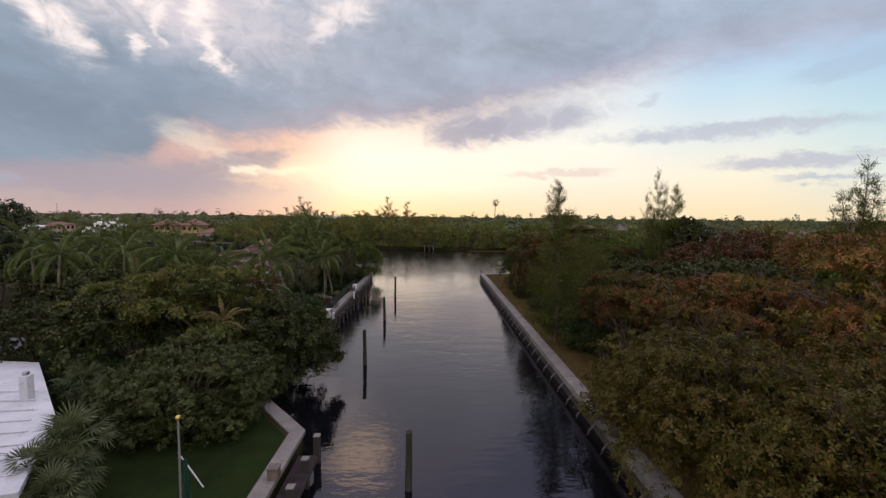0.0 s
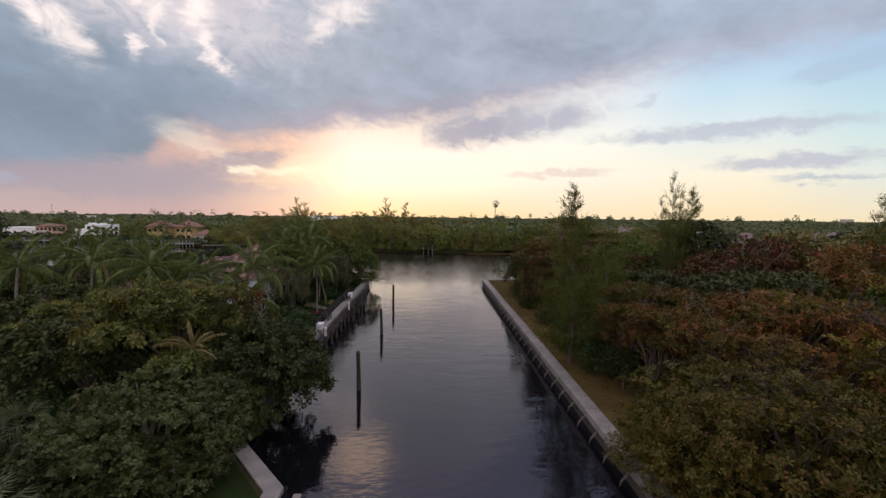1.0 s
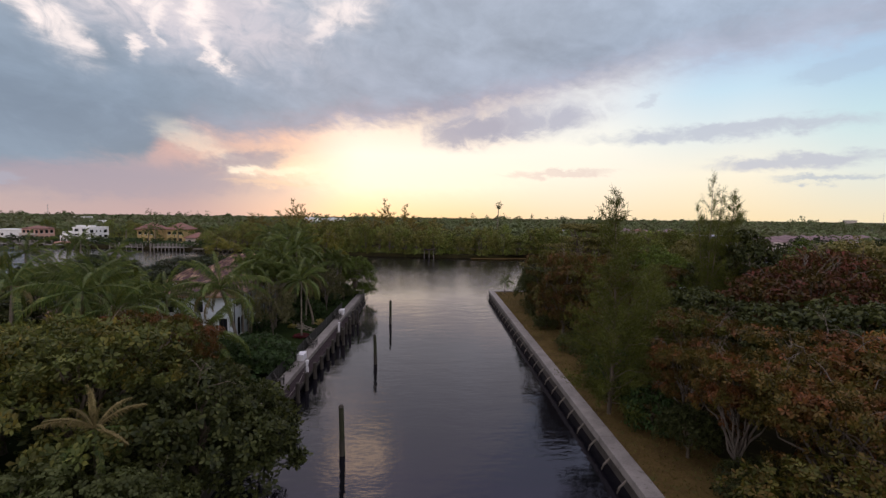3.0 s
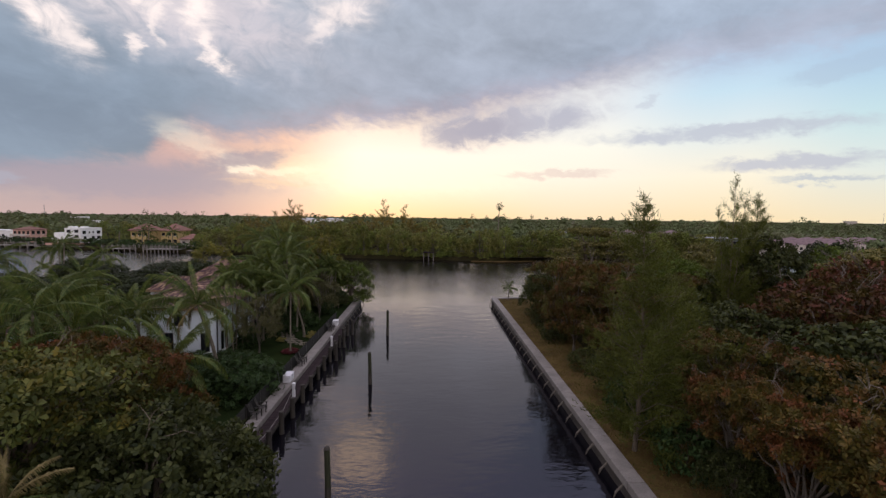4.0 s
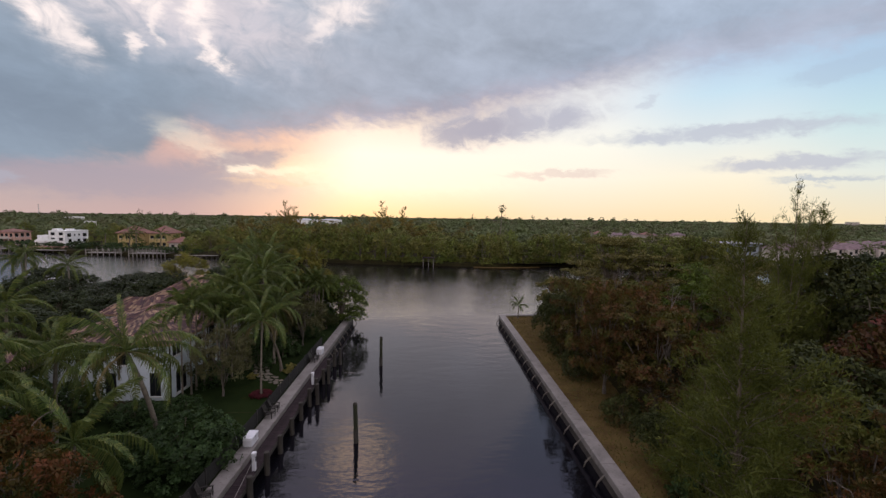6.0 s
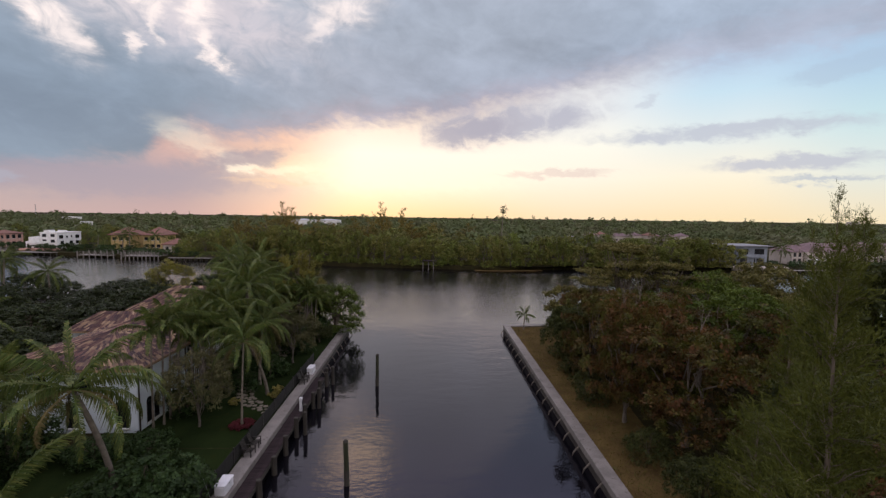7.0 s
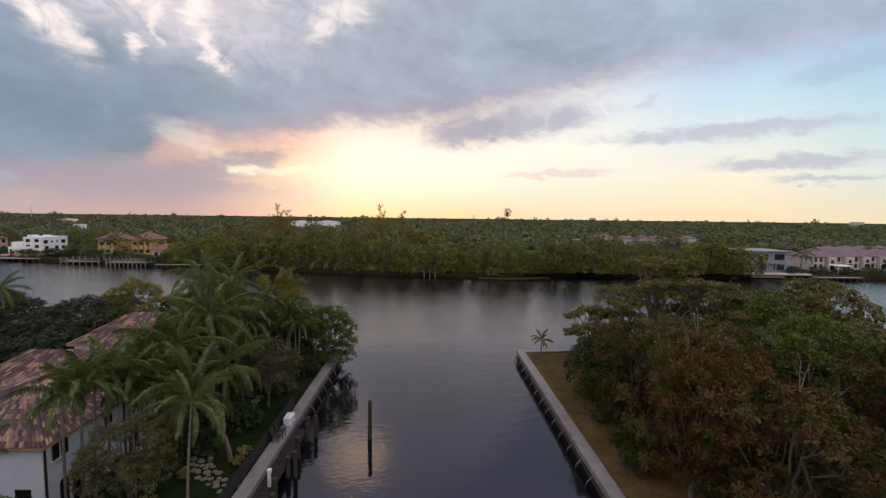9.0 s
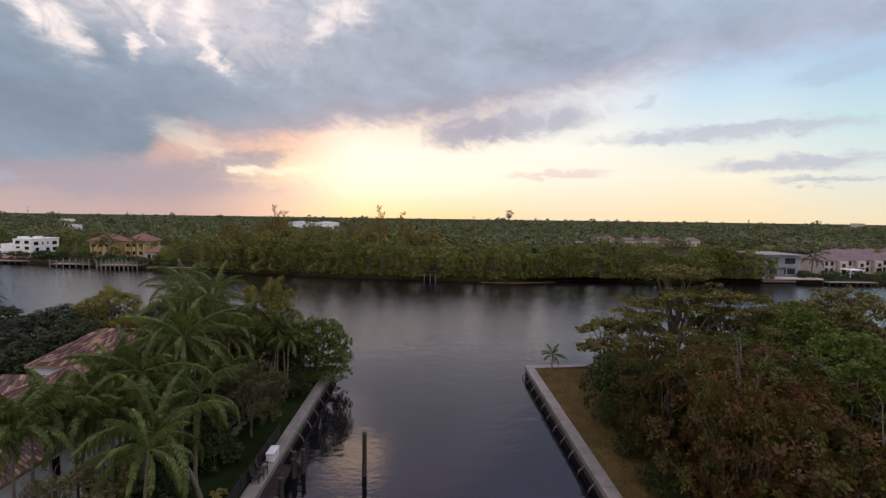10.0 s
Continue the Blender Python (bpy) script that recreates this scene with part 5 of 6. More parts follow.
M_ASPHALT = surface("grey_paving", (0.1, 0.1, 0.11), (0.16, 0.16, 0.17), 0.5, 0.9, 0.3)
M_STONE = surface("pale_flagstone", (0.13, 0.112, 0.085), (0.21, 0.185, 0.145), 1.0, 0.85, 0.4, vary=0.12)


def slope_tiles(bm, a, b, c, d, w=0.25, ln=0.44):
    """Rows of half-round tiles on a roof slope with eave a-b and ridge d-c; one island a tile."""
    a, b, c, d = (Vector(p) for p in (a, b, c, d))
    rows = max(1, round(((d + c) / 2 - (a + b) / 2).length / ln))
    nrm = (b - a).cross(d - a)
    if nrm.length < 1e-6:
        nrm = (b - a).cross(c - a)
    nrm.normalize()
    for r in range(rows):
        t0, t1 = r / rows, (r + 1.12) / rows
        e0, e1, f0, f1 = a.lerp(d, t0), b.lerp(c, t0), a.lerp(d, t1), b.lerp(c, t1)
        n = max(1, round((e1 - e0).length / w))
        for i in range(n):
            k0, k1 = i / n, (i + 0.96) / n
            p0, p1, q0, q1 = e0.lerp(e1, k0), e0.lerp(e1, k1), f0.lerp(f1, min(1, k0)), f0.lerp(f1, min(1, k1))
            up0, up1 = nrm * 0.1, nrm * 0.06
            vs = [bm.verts.new(v) for v in (p0 + nrm * 0.02, p0.lerp(p1, 0.5) + up0, p1 + nrm * 0.02, q0 + nrm * 0.005, q0.lerp(q1, 0.5) + up1, q1 + nrm * 0.005)]
            bm.faces.new((vs[0], vs[1], vs[4], vs[3]))
            bm.faces.new((vs[1], vs[2], vs[5], vs[4]))


def hip_roof(parent, x0, x1, y0, y1, z, rise, over=0.6, mat=None, along="x", tiles=True, name="roof"):
    """A hipped roof on an oblong, with a solid underside and tiles laid on its four slopes."""
    x0, x1, y0, y1 = x0 - over, x1 + over, y0 - over, y1 + over
    half = min(x1 - x0, y1 - y0) / 2
    if along == "x":
        r0, r1 = (x0 + half, (y0 + y1) / 2, z + rise), (x1 - half, (y0 + y1) / 2, z + rise)
    else:
        r0, r1 = ((x0 + x1) / 2, y0 + half, z + rise), ((x0 + x1) / 2, y1 - half, z + rise)
    A, B, C, D = (x0, y0, z), (x1, y0, z), (x1, y1, z), (x0, y1, z)
    slopes = ((A, B, r1, r0), (B, C, r1, r1), (C, D, r0, r1), (D, A, r0, r0)) if along == "x" else ((A, B, r0, r0), (B, C, r1, r0), (C, D, r1, r1), (D, A, r0, r1))
    bm = bmesh.new()
    prism(bm, [(x0, y0), (x1, y0), (x1, y1), (x0, y1)], z - 0.18, z)
    for s in slopes:
        q = []
        for p in s:
            if p not in q:
                q.append(p)
        bm.faces.new([bm.verts.new(p) for p in q])
    roof = part(name, bm, mat or M_TILE, parent)
    if tiles:
        bm = bmesh.new()
        for s in slopes:
            slope_tiles(bm, *s)
        t = part("tile_course", bm, mat or M_TILE, roof, "weathered barrel tiles in mixed reds")
        t["kind"] = "stuff"
    return roof


def window(parent, face, u, z, w, h, at, depth=0.06, mullions=1, name="window"):
    """A framed window on a wall face: face is 's' (y = at) or 'e' / 'w' (x = at), u its middle along the wall."""
    def slab(nm, u0, u1, z0, z1, d0, d1, mat, par):
        if face == "s":
            bmx = one_box(u0, at - d1, z0, u1, at - d0, z1)
        elif face == "e":
            bmx = one_box(at + d0, u0, z0, at + d1, u1, z1)
        else:
            bmx = one_box(at - d1, u0, z0, at - d0, u1, z1)
        return part(nm, bmx, mat, par)
    frame_ob = slab(name, u - w / 2, u + w / 2, z, z + h, -0.05, 0.012, M_DARK_METAL, parent)
    n = mullions + 1
    for i in range(n):
        u0 = u - w / 2 + 0.06 + i * (w - 0.06) / n
        slab("pane", u0, u0 + (w - 0.06) / n - 0.06, z + 0.06, z + h - 0.06, 0.0, 0.02, M_DARK_GLASS, frame_ob)
    slab("sill", u - w / 2 - 0.08, u + w / 2 + 0.08, z - 0.1, z - 0.003, -0.02, depth + 0.06, M_STUCCO, frame_ob)
    return frame_ob


def villa():
    """Two stepped wings under hipped roofs, each with a broad lower roof towards the water."""
    ob = empty("villa", pose(0, 0, 0), "white stucco two-storey villa with a mixed clay tile roof", "house")
    z0 = LAND
    for x0, x1, y0, y1, top in ((-34.2, -24.0, 77.0, 83.4, 6.9), (-31.0, -22.7, 66.95, 76.98, 6.6), (-35.8, -31.02, 70.8, 74.2, 6.2), (-32.9, -22.6, 60.3, 66.93, 6.2), (-42.0, -32.92, 58.0, 64.58, 4.2)):
        part("wall", one_box(x0, y0, z0 - 0.1, x1, y1, top - 0.18), M_VILLA, ob)
    hip_roof(ob, -34.2, -23.6, 77.0, 83.4, 6.9, 2.2, 0.4, along="x")
    hip_roof(ob, -31.0, -22.7, 66.95, 81.0, 6.6, 2.0, 0.4, along="y")
    hip_roof(ob, -35.8, -28.0, 70.8, 74.2, 6.2, 1.5, 0.4, along="x")
    hip_roof(ob, -32.9, -22.6, 60.3, 72.0, 6.2, 1.5, 0.4, along="y")
    hip_roof(ob, -42.0, -33.3, 58.0, 64.58, 4.2, 1.7, 0.6, along="x")
    for u in (61.15, 61.75):
        window(ob, "e", u, 4.85, 0.5, 1.1, -22.6, mullions=0)
    for u in (61.6, 62.5):
        window(ob, "e", u, 1.5, 0.62, 1.7, -22.6, mullions=0)
        bm = bmesh.new()
        prism(bm, [(0.31 * math.cos(a), 0.31 * math.sin(a)) for a in np.linspace(0, math.pi, 9)], 0, 0.03)
        bmesh.ops.transform(bm, matrix=Matrix.Translation((-22.595, u, 3.2)) @ Matrix(((0, 0, 1, 0), (1, 0, 0, 0), (0, 1, 0, 0), (0, 0, 0, 1))), verts=bm.verts)
        part("arch_light", bm, M_DARK_GLASS, ob)
    for u in (65.2,):
        window(ob, "e", u, 4.4, 0.7, 1.2, -22.6)
    window(ob, "e", 67.75, 4.7, 1.1, 1.35, -22.7, mullions=1)
    for u in (67.7, 70.2, 72.6, 75.0):
        window(ob, "e", u, 1.5, 1.1, 2.1, -22.7)
    for u in (70.2, 72.6, 75.0):
        window(ob, "e", u, 4.6, 1.0, 1.3, -22.7)
    for u in (78.6, 81.4):
        window(ob, "e", u, 4.7, 1.1, 1.5, -24.0)
        window(ob, "e", u, 1.5, 1.3, 2.1, -24.0)
    window(ob, "s", -34.6, 4.9, 1.1, 0.8, 70.8)
    for u in (-26.4, -29.6):
        window(ob, "s", u, 4.3, 0.9, 1.2, 60.3)
    for u in (-23.75, -27.4):
        window(ob, "s", u, 1.6, 0.9, 2.0, 60.3)
    for u in (-35.0, -38.0, -40.5):
        window(ob, "s", u, 1.6, 1.1, 1.7, 58.0)
    for x, y, top in ((-22.52, 60.38, 6.0), (-22.52, 66.6, 6.0), (-22.62, 68.7, 6.4)):
        v, f = tube([(x, y, z0), (x, y, top)], [0.06, 0.06], 8)
        link_mesh("downpipe", raw_mesh("downpipe", v, f), M_DARK_METAL, ob)
    sk = one_box(-0.45, -0.5, 0, 0.45, 0.5, 0.14, bevel=0.02)
    bmesh.ops.transform(sk, matrix=Matrix.Translation((-24.7, 69.2, 7.42)) @ Matrix.Rotation(radians(22), 4, "Y"), verts=sk.verts)
    light = part("skylight", sk, M_WHITE, ob, "white framed roof light")
    return ob


def white_house():
    """The low house whose pale roof shows beside the lawn."""
    ob = empty("white_roof_house", pose(0, 0, 0), "low house with a bright white cement roof and chimney", "house")
    ridge_e, ridge_w, eave_e, eave_w, corner = (-23.2, 25.6, 3.75), (-39.8, 26.6, 3.75), (-15.4, 15.6, 3.4), (-37.8, 8.0, 3.5), (-18.7, 21.1, 3.55)
    back_e, back_w = (-27.0, 29.5, 3.45), (-44.0, 31.5, 3.45)
    bm = bmesh.new()
    for quad in ((eave_e, corner, ridge_e, ridge_w, eave_w), (ridge_e, back_e, back_w, ridge_w)):
        top = [bm.verts.new(p) for p in quad]
        low = [bm.verts.new((p[0], p[1], p[2] - 0.22)) for p in quad]
        bm.faces.new(top)
        bm.faces.new(low[::-1])
        for i in range(len(top)):
            bm.faces.new((top[i], low[i], low[(i + 1) % len(top)], top[(i + 1) % len(top)]))
    bmesh.ops.recalc_face_normals(bm, faces=bm.faces)
    roof = part("roof", bm, M_ROOF_WHITE, ob)
    a, b = Vector(eave_e), Vector(ridge_e)
    for i in range(1, 9):
        p, q = a.lerp(b, i / 9.5) + Vector((-0.2, 0, 0.03)), Vector(eave_w).lerp(Vector(ridge_w), i / 9.5) + Vector((0, 0, 0.03))
        v, f = tube([p, q], [0.035, 0.035], 4)
        link_mesh("roof_seam", raw_mesh("roof_seam", v, f), M_ROOF_WHITE, roof)
    bm = prism(bmesh.new(), [(-16.6, 16.6), (-19.4, 20.8), (-23.4, 24.9), (-27.2, 28.7), (-43, 30.4), (-37.5, 9.4)], LAND - 0.1, 3.2)
    part("wall", bm, M_STUCCO, ob)
    ch = part("chimney", one_box(-22.15, 22.9, 3.4, -21.7, 23.35, 5.0, bevel=0.03), M_ROOF_WHITE, ob)
    part("chimney_cap", one_box(-22.05, 23.0, 5.0, -21.8, 23.25, 5.2, bevel=0.03), M_STEEL, ch)
    return ob


def far_house(name, label, x0, x1, y0, y1, z1, wall, roof=None, rise=0.0, cols=3, rows=2, over=0.6, z0=None, along="x", win=(1.3, 1.3), flat_top=False):
    ob = empty(name, pose(0, 0, 0), label, "house")
    z0 = LAND if z0 is None else z0
    part("wall", one_box(x0, y0, z0 - 0.1, x1, y1, z1), wall, ob)
    if roof:
        hip_roof(ob, x0, x1, y0, y1, z1 + 0.19, rise, over, roof, along, tiles=False)
    else:
        part("parapet", one_box(x0 - 0.15, y0 - 0.15, z1, x1 + 0.15, y1 + 0.15, z1 + 0.35, bevel=0.03), wall, ob)
    h = (z1 - z0) / rows
    for r in range(rows):
        for c in range(cols):
            u = x0 + (c + 0.5) * (x1 - x0) / cols
            window(ob, "s", u, z0 + r * h + h * 0.28, win[0], win[1], y0)
    return ob


def gallery(ob, x0, x1, y, z, wall, depth=2.0):
    """A balcony with a slab, posts and a rail in front of a house."""
    bal = part("balcony", one_box(x0, y - depth, z - 0.12, x1, y - 0.002, z + 0.12), wall, ob)
    n = max(2, round((x1 - x0) / 3))
    for i in range(n + 1):
        x = x0 + 0.15 + (x1 - x0 - 0.3) * i / n
        part("post", one_box(x - 0.12, y - depth + 0.05, LAND, x + 0.12, y - depth + 0.3, z - 0.125), wall, bal)
    part("rail", one_box(x0, y - depth + 0.05, z + 0.125, x1, y - depth + 0.15, z + 1.0), wall, bal)


villa()
white_house()
h = far_house("modern_white_house", "white modern flat-roofed waterfront house with dark windows", -167.6, -160.6, 218, 231, 8.3, M_STUCCO, cols=2, rows=3, win=(1.7, 1.3))
part("wing", one_box(-172.0, 217.5, LAND, -167.62, 228, 6.6), M_STUCCO, h)
part("terrace", one_box(-172, 212.8, LAND, -158, 217.45, 2.0), M_PINK, h, "reddish terrace in front")
gallery(h, -171.8, -167.8, 217.4, 3.9, M_STUCCO, 1.6)
gallery(h, -167.4, -163.4, 217.9, 3.9, M_STUCCO, 1.3)
for y, z, w in ((220.2, 5.9, 2.0), (223.2, 6.1, 0.8), (225.6, 6.2, 0.8), (228.8, 5.8, 2.2), (220.6, 3.4, 1.6), (225.4, 3.2, 1.7), (228.8, 3.2, 2.0), (226.8, 1.3, 1.8), (229.3, 1.3, 1.3)):
    window(h, "e", y, z, w, 1.5 if w > 1 else 0.9, -160.6)
part("roof_box", one_box(-166.8, 219, 8.66, -164.6, 222, 9.5), M_STUCCO, h)
part("roof_box", one_box(-166.0, 225, 8.66, -164.0, 227.5, 9.3), M_STUCCO, h)
for x0, x1, y, nm in ((-140.8, -132.4, 222, 0), (-128.2, -120.2, 224, 1)):
    far_house("yellow_house", "yellow stucco house with a red-brown hipped roof", x0, x1, y, y + 11, 7.6, M_YELLOW, M_TILE_RED, 3.4, 3, 2, 0.9, win=(1.5, 1.4))
far_house("orange_roof_house", "low cream house with an orange tiled roof", -113, -106, 213, 222, 4.2, M_CREAM, M_TILE_RED, 2.4, 2, 1, 0.7)
h = far_house("pink_house", "pink stucco waterfront house with red roof edges", -200, -192, 228, 237, 7.2, M_PINK, M_TILE_RED, 1.5, 4, 2, 0.5, win=(1.2, 1.6))
gallery(h, -199.6, -192.4, 227.9, 4.4, M_CREAM)
for y in (229.6, 232.4, 235.2):
    for z in (1.9, 5.0):
        window(h, "e", y, z, 1.6, 1.7, -192)
far_house("white_roof_house", "low white waterfront house", -244, -224, 256, 268, 5.5, M_STUCCO, None, 0, 4, 1)
h = far_house("modern_grey_house", "grey modern house with deep flat roof and balconies", 110.4, 122.2, 177.5, 190, 8.2, M_GREY_WALL, cols=2, rows=2, win=(3.6, 2.0))
part("flat_roof", one_box(108.2, 176.4, 8.56, 123.4, 190.4, 8.9, bevel=0.05), M_ROOF_GREY, h)
gallery(h, 110.8, 120.3, 177.45, 4.8, M_GREY_WALL, 1.4)
part("terrace", one_box(106, 172.0, 0.4, 126, 176.0, 1.6), M_CREAM, h, "pale waterside terrace")
for i in range(6):
    x = 139.2 + i * 8.3
    h = far_house("town_house", "cream town house with a faded pink tile roof", x, x + 8.0, 186 + 1.6 * i, 197 + 1.6 * i, 6.0, M_CREAM, M_TILE_PINK, 2.3, 4, 2, 0.4, along="y", win=(1.1, 1.6))
    tagged(h, group="row of town houses")
    part("gable", prism(bmesh.new(), [(x + 4.6, 184.6 + 1.6 * i), (x + 7.4, 184.6 + 1.6 * i), (x + 7.4, 185.98 + 1.6 * i), (x + 4.6, 185.98 + 1.6 * i)], LAND, 6.1), M_CREAM, h)
    window(h, "s", x + 6.0, 3.9, 1.2, 1.3, 184.6 + 1.6 * i)
    window(h, "s", x + 6.0, 1.35, 2.0, 2.2, 184.6 + 1.6 * i)
for i in range(6):
    x = 184 + i * 10.5
    h = far_house("town_house", "cream town house with a faded pink tile roof", x, x + 9.0, 226 + 2 * i, 236 + 2 * i, 5.6, M_CREAM, M_TILE_PINK, 2.0, 2, 2, 0.4, win=(1.5, 1.5))
    tagged(h, group="back row of town houses")
part("pergola", one_box(141, 178, 3.6, 146, 182, 3.9), M_STUCCO, tagged(new("garden_pergola"), "white garden pergola by the water", "pergola"))
for x in (141.2, 145.6):
    for y in (178.2, 181.6):
        part("post", one_box(x, y, LAND, x + 0.25, y + 0.25, 3.595), M_STUCCO, bpy.data.objects["garden_pergola"])
for i in range(9):
    x = 116 + i * 8.2
    h = far_house("distant_house", "small pale house with a pinkish tile roof among trees", x, x + 6.2, 331 + 5 * math.sin(i * 2.3), 341 + 5 * math.sin(i * 2.3), 5.6 + 0.5 * math.sin(i * 1.7), M_CREAM, (M_TILE_PINK, M_TILE_RED)[i % 4 == 1], 2.0, 2, 1, 0.5, win=(1.2, 1.2))
    tagged(h, group="distant houses among trees")
far_house("distant_house", "small house with a blue-grey roof among trees", 71, 82, 250, 262, 6.6, M_CREAM, M_ROOF_GREY, 1.8, 2, 1, 0.6)
for x0, x1, y in ((-156, -132, 520), (-128, -104, 524)):
    far_house("warehouse", "long low white warehouse roof above the woods", x0, x1, y, y + 20, 11.6, M_STUCCO, M_ROOF_WHITE, 1.2, 6, 1, 0.3)
far_house("distant_house", "long low white building among trees", -316, -305, 420, 428, 8.4, M_STUCCO, None, 0, 5, 1)
far_house("distant_house", "long low white building among trees", -508, -490, 640, 652, 10.0, M_STUCCO, None, 0, 6, 1)
far_house("distant_house", "pale block standing on the horizon", 1192, 1214, 1180, 1200, 18, M_CREAM, None, 0, 8, 4)


def radio_mast(x, y, h):
    ob = empty("radio_mast", pose(x, y, LAND), "thin distant radio mast on the horizon", "mast")
    v, f = tube([(0, 0, 0), (0, 0, h)], [0.5, 0.25], 5)
    link_mesh("shaft", raw_mesh("mast_shaft", v, f), M_STEEL, ob)
    for k in (0.55, 0.75, 0.95):
        part("crossarm", one_box(-1.2, -0.2, h * k, 1.2, 0.2, h * k + 0.5), M_STEEL, ob)


radio_mast(-560, 660, 26)
radio_mast(1290, 1180, 40)
radio_mast(880, 1180, 24)


# ---- small things along the water ----
def rope(name, pts, r, mat, label, category):
    v, f = tube(pts, [r] * len(pts), 6)
    return tagged(link_mesh(name, raw_mesh(name, v, f, True), mat), label, category)


def storage_box(x, y, w, d, h, turn=0):
    ob = empty("dock_box", pose(x, y, LAND + 0.12, 0, 0, turn), "white plastic dock storage box on the seawall", "storage box", "dock boxes")
    part("body", one_box(-w / 2, -d / 2, 0, w / 2, d / 2, h * 0.82, bevel=0.03), M_WHITE, ob)
    part("lid", one_box(-w / 2 - 0.03, -d / 2 - 0.03, h * 0.82 + 0.004, w / 2 + 0.03, d / 2 + 0.03, h, bevel=0.04), M_WHITE, ob)
    part("latch", one_box(w / 2 + 0.001, -0.05, h * 0.7, w / 2 + 0.025, 0.05, h * 0.85), M_STEEL, ob)


storage_box(-12.95, 53.2, 0.62, 1.15, 0.64)
storage_box(-12.95, 72.4, 0.6, 1.15, 0.7)


def power_post(x, y, z, h=1.0):
    ob = empty("power_pedestal", pose(x, y, z), "slim white dock power pedestal", "power pedestal", "dock power pedestals")
    part("column", one_box(-0.11, -0.11, 0, 0.11, 0.11, h * 0.86, bevel=0.02), M_WHITE, ob)
    part("head", one_box(-0.14, -0.14, h * 0.86 + 0.002, 0.14, 0.14, h, bevel=0.04), M_WHITE, ob)
    part("socket_cover", one_box(0.111, -0.07, h * 0.5, 0.13, 0.07, h * 0.75), M_DARK_METAL, ob)


for x, y in ((-11.68, 50.6), (-11.68, 64.4)):
    power_post(x, y, LAND - 0.25, 1.2)


def deck_chair(x, y, turn):
    ob = empty("deck_chair", pose(x, y, LAND + 0.12, 0, 0, turn), "dark slatted garden chair on the seawall cap", "chair", "chairs by the water")
    for i in range(5):
        part("seat_slat", one_box(-0.28, -0.28 + i * 0.11, 0.36 - i * 0.012, 0.28, -0.19 + i * 0.11, 0.385 - i * 0.012), M_DARK_METAL, ob)
    for i in range(5):
        bm = one_box(-0.27 + i * 0.11, 0, 0, -0.18 + i * 0.11, 0.025, 0.7)
        bmesh.ops.transform(bm, matrix=Matrix.Translation((0, 0.27, 0.33)) @ Matrix.Rotation(radians(-22), 4, "X"), verts=bm.verts)
        part("back_slat", bm, M_DARK_METAL, ob)
    for sx in (-0.33, 0.29):
        part("armrest", one_box(sx - 0.03, -0.32, 0.55, sx + 0.07, 0.36, 0.575), M_DARK_METAL, ob)
        for sy in (-0.28, 0.26):
            part("leg", one_box(sx, sy, 0, sx + 0.04, sy + 0.06, 0.549), M_DARK_METAL, ob)


for x, y, tn in ((-13.0, 46.2, 80), (-12.95, 47.3, 105), (-13.0, 57.0, 85), (-13.0, 58.1, 100), (-12.95, 69.6, 80), (-12.95, 70.6, 110)):
    deck_chair(x, y, tn)

# a dark strip between garden and seawall, drawn as black panels on posts
fence = empty("dark_edge_strip", pose(0, 0, 0), "low black panels on thin posts along the garden edge", "fence")
M_BLACK_PANEL = surface("matt_black_panel", (0.008, 0.008, 0.007), (0.018, 0.018, 0.015), 2.0, 0.95, 0.3)
for i, y in enumerate(np.arange(41.0, 76.0, 2.5)):
    part("post", one_box(-13.66, y - 0.04, LAND, -13.58, y + 0.04, LAND + 1.2), M_DARK_METAL, fence)
    part("screen", one_box(-13.635, y + 0.045, LAND + 0.03, -13.605, y + 2.455, LAND + 1.1), M_BLACK_PANEL, fence)

rope("mooring_line", [(-11.3, 41.5, 1.75), (-11.4, 44.2, 1.35), (-11.5, 47.5, 1.3), (-11.66, 50.5, 1.75)], 0.017, M_CONCRETE, "pale slack mooring line along the dock", "rope")
rope("fishing_rod", [(-13.5, 52.6, LAND + 0.12), (-13.52, 52.2, LAND + 1.2), (-13.58, 51.7, LAND + 2.3)], 0.018, M_STEEL, "thin pale rod leaning by the dock box", "rod")

# the near dock: posts with pale caps, a box, the flagpole
for y in np.arange(2.85, 24, 2.25):
    ob = empty("dock_post", pose(-6.45, y, 0), "square dark dock post with a pale cap", "post", "posts of the near dock")
    part("shaft", one_box(-0.17, -0.17, -2.2, 0.17, 0.17, 1.5, bevel=0.02), M_PILE, ob)
    part("cap", one_box(-0.19, -0.19, 1.502, 0.19, 0.19, 1.58, bevel=0.03), M_CONCRETE, ob, "pale weathered cap")
ob = empty("utility_box", pose(-7.55, 19.6, LAND + 0.12), "brown timber utility box on the seawall cap", "box")
part("body", one_box(-0.24, -0.24, 0, 0.24, 0.24, 0.5, bevel=0.02), M_BARK, ob)
part("lid", one_box(-0.28, -0.28, 0.502, 0.28, 0.28, 0.58, bevel=0.02), M_PALE_BARK, ob)

M_GOLD = surface("gilt_ball", (0.5, 0.36, 0.1), (0.66, 0.5, 0.18), 3, 0.35, 0.05, metal=0.9)
M_GREEN_CLOTH = surface("dark_green_cloth", (0.02, 0.07, 0.045), (0.035, 0.1, 0.06), 2, 0.9, 0.2)
flag = empty("flagpole", pose(-9.45, 15.5, LAND), "white flagpole with a gilt ball and hanging flag", "flagpole")
v, f = tube([(0, 0, 0), (0, 0, 2.5), (0, 0, 5.0)], [0.06, 0.05, 0.035], 10)
link_mesh("pole", raw_mesh("pole", v, f, True), M_STEEL, flag)
bm = bmesh.new()
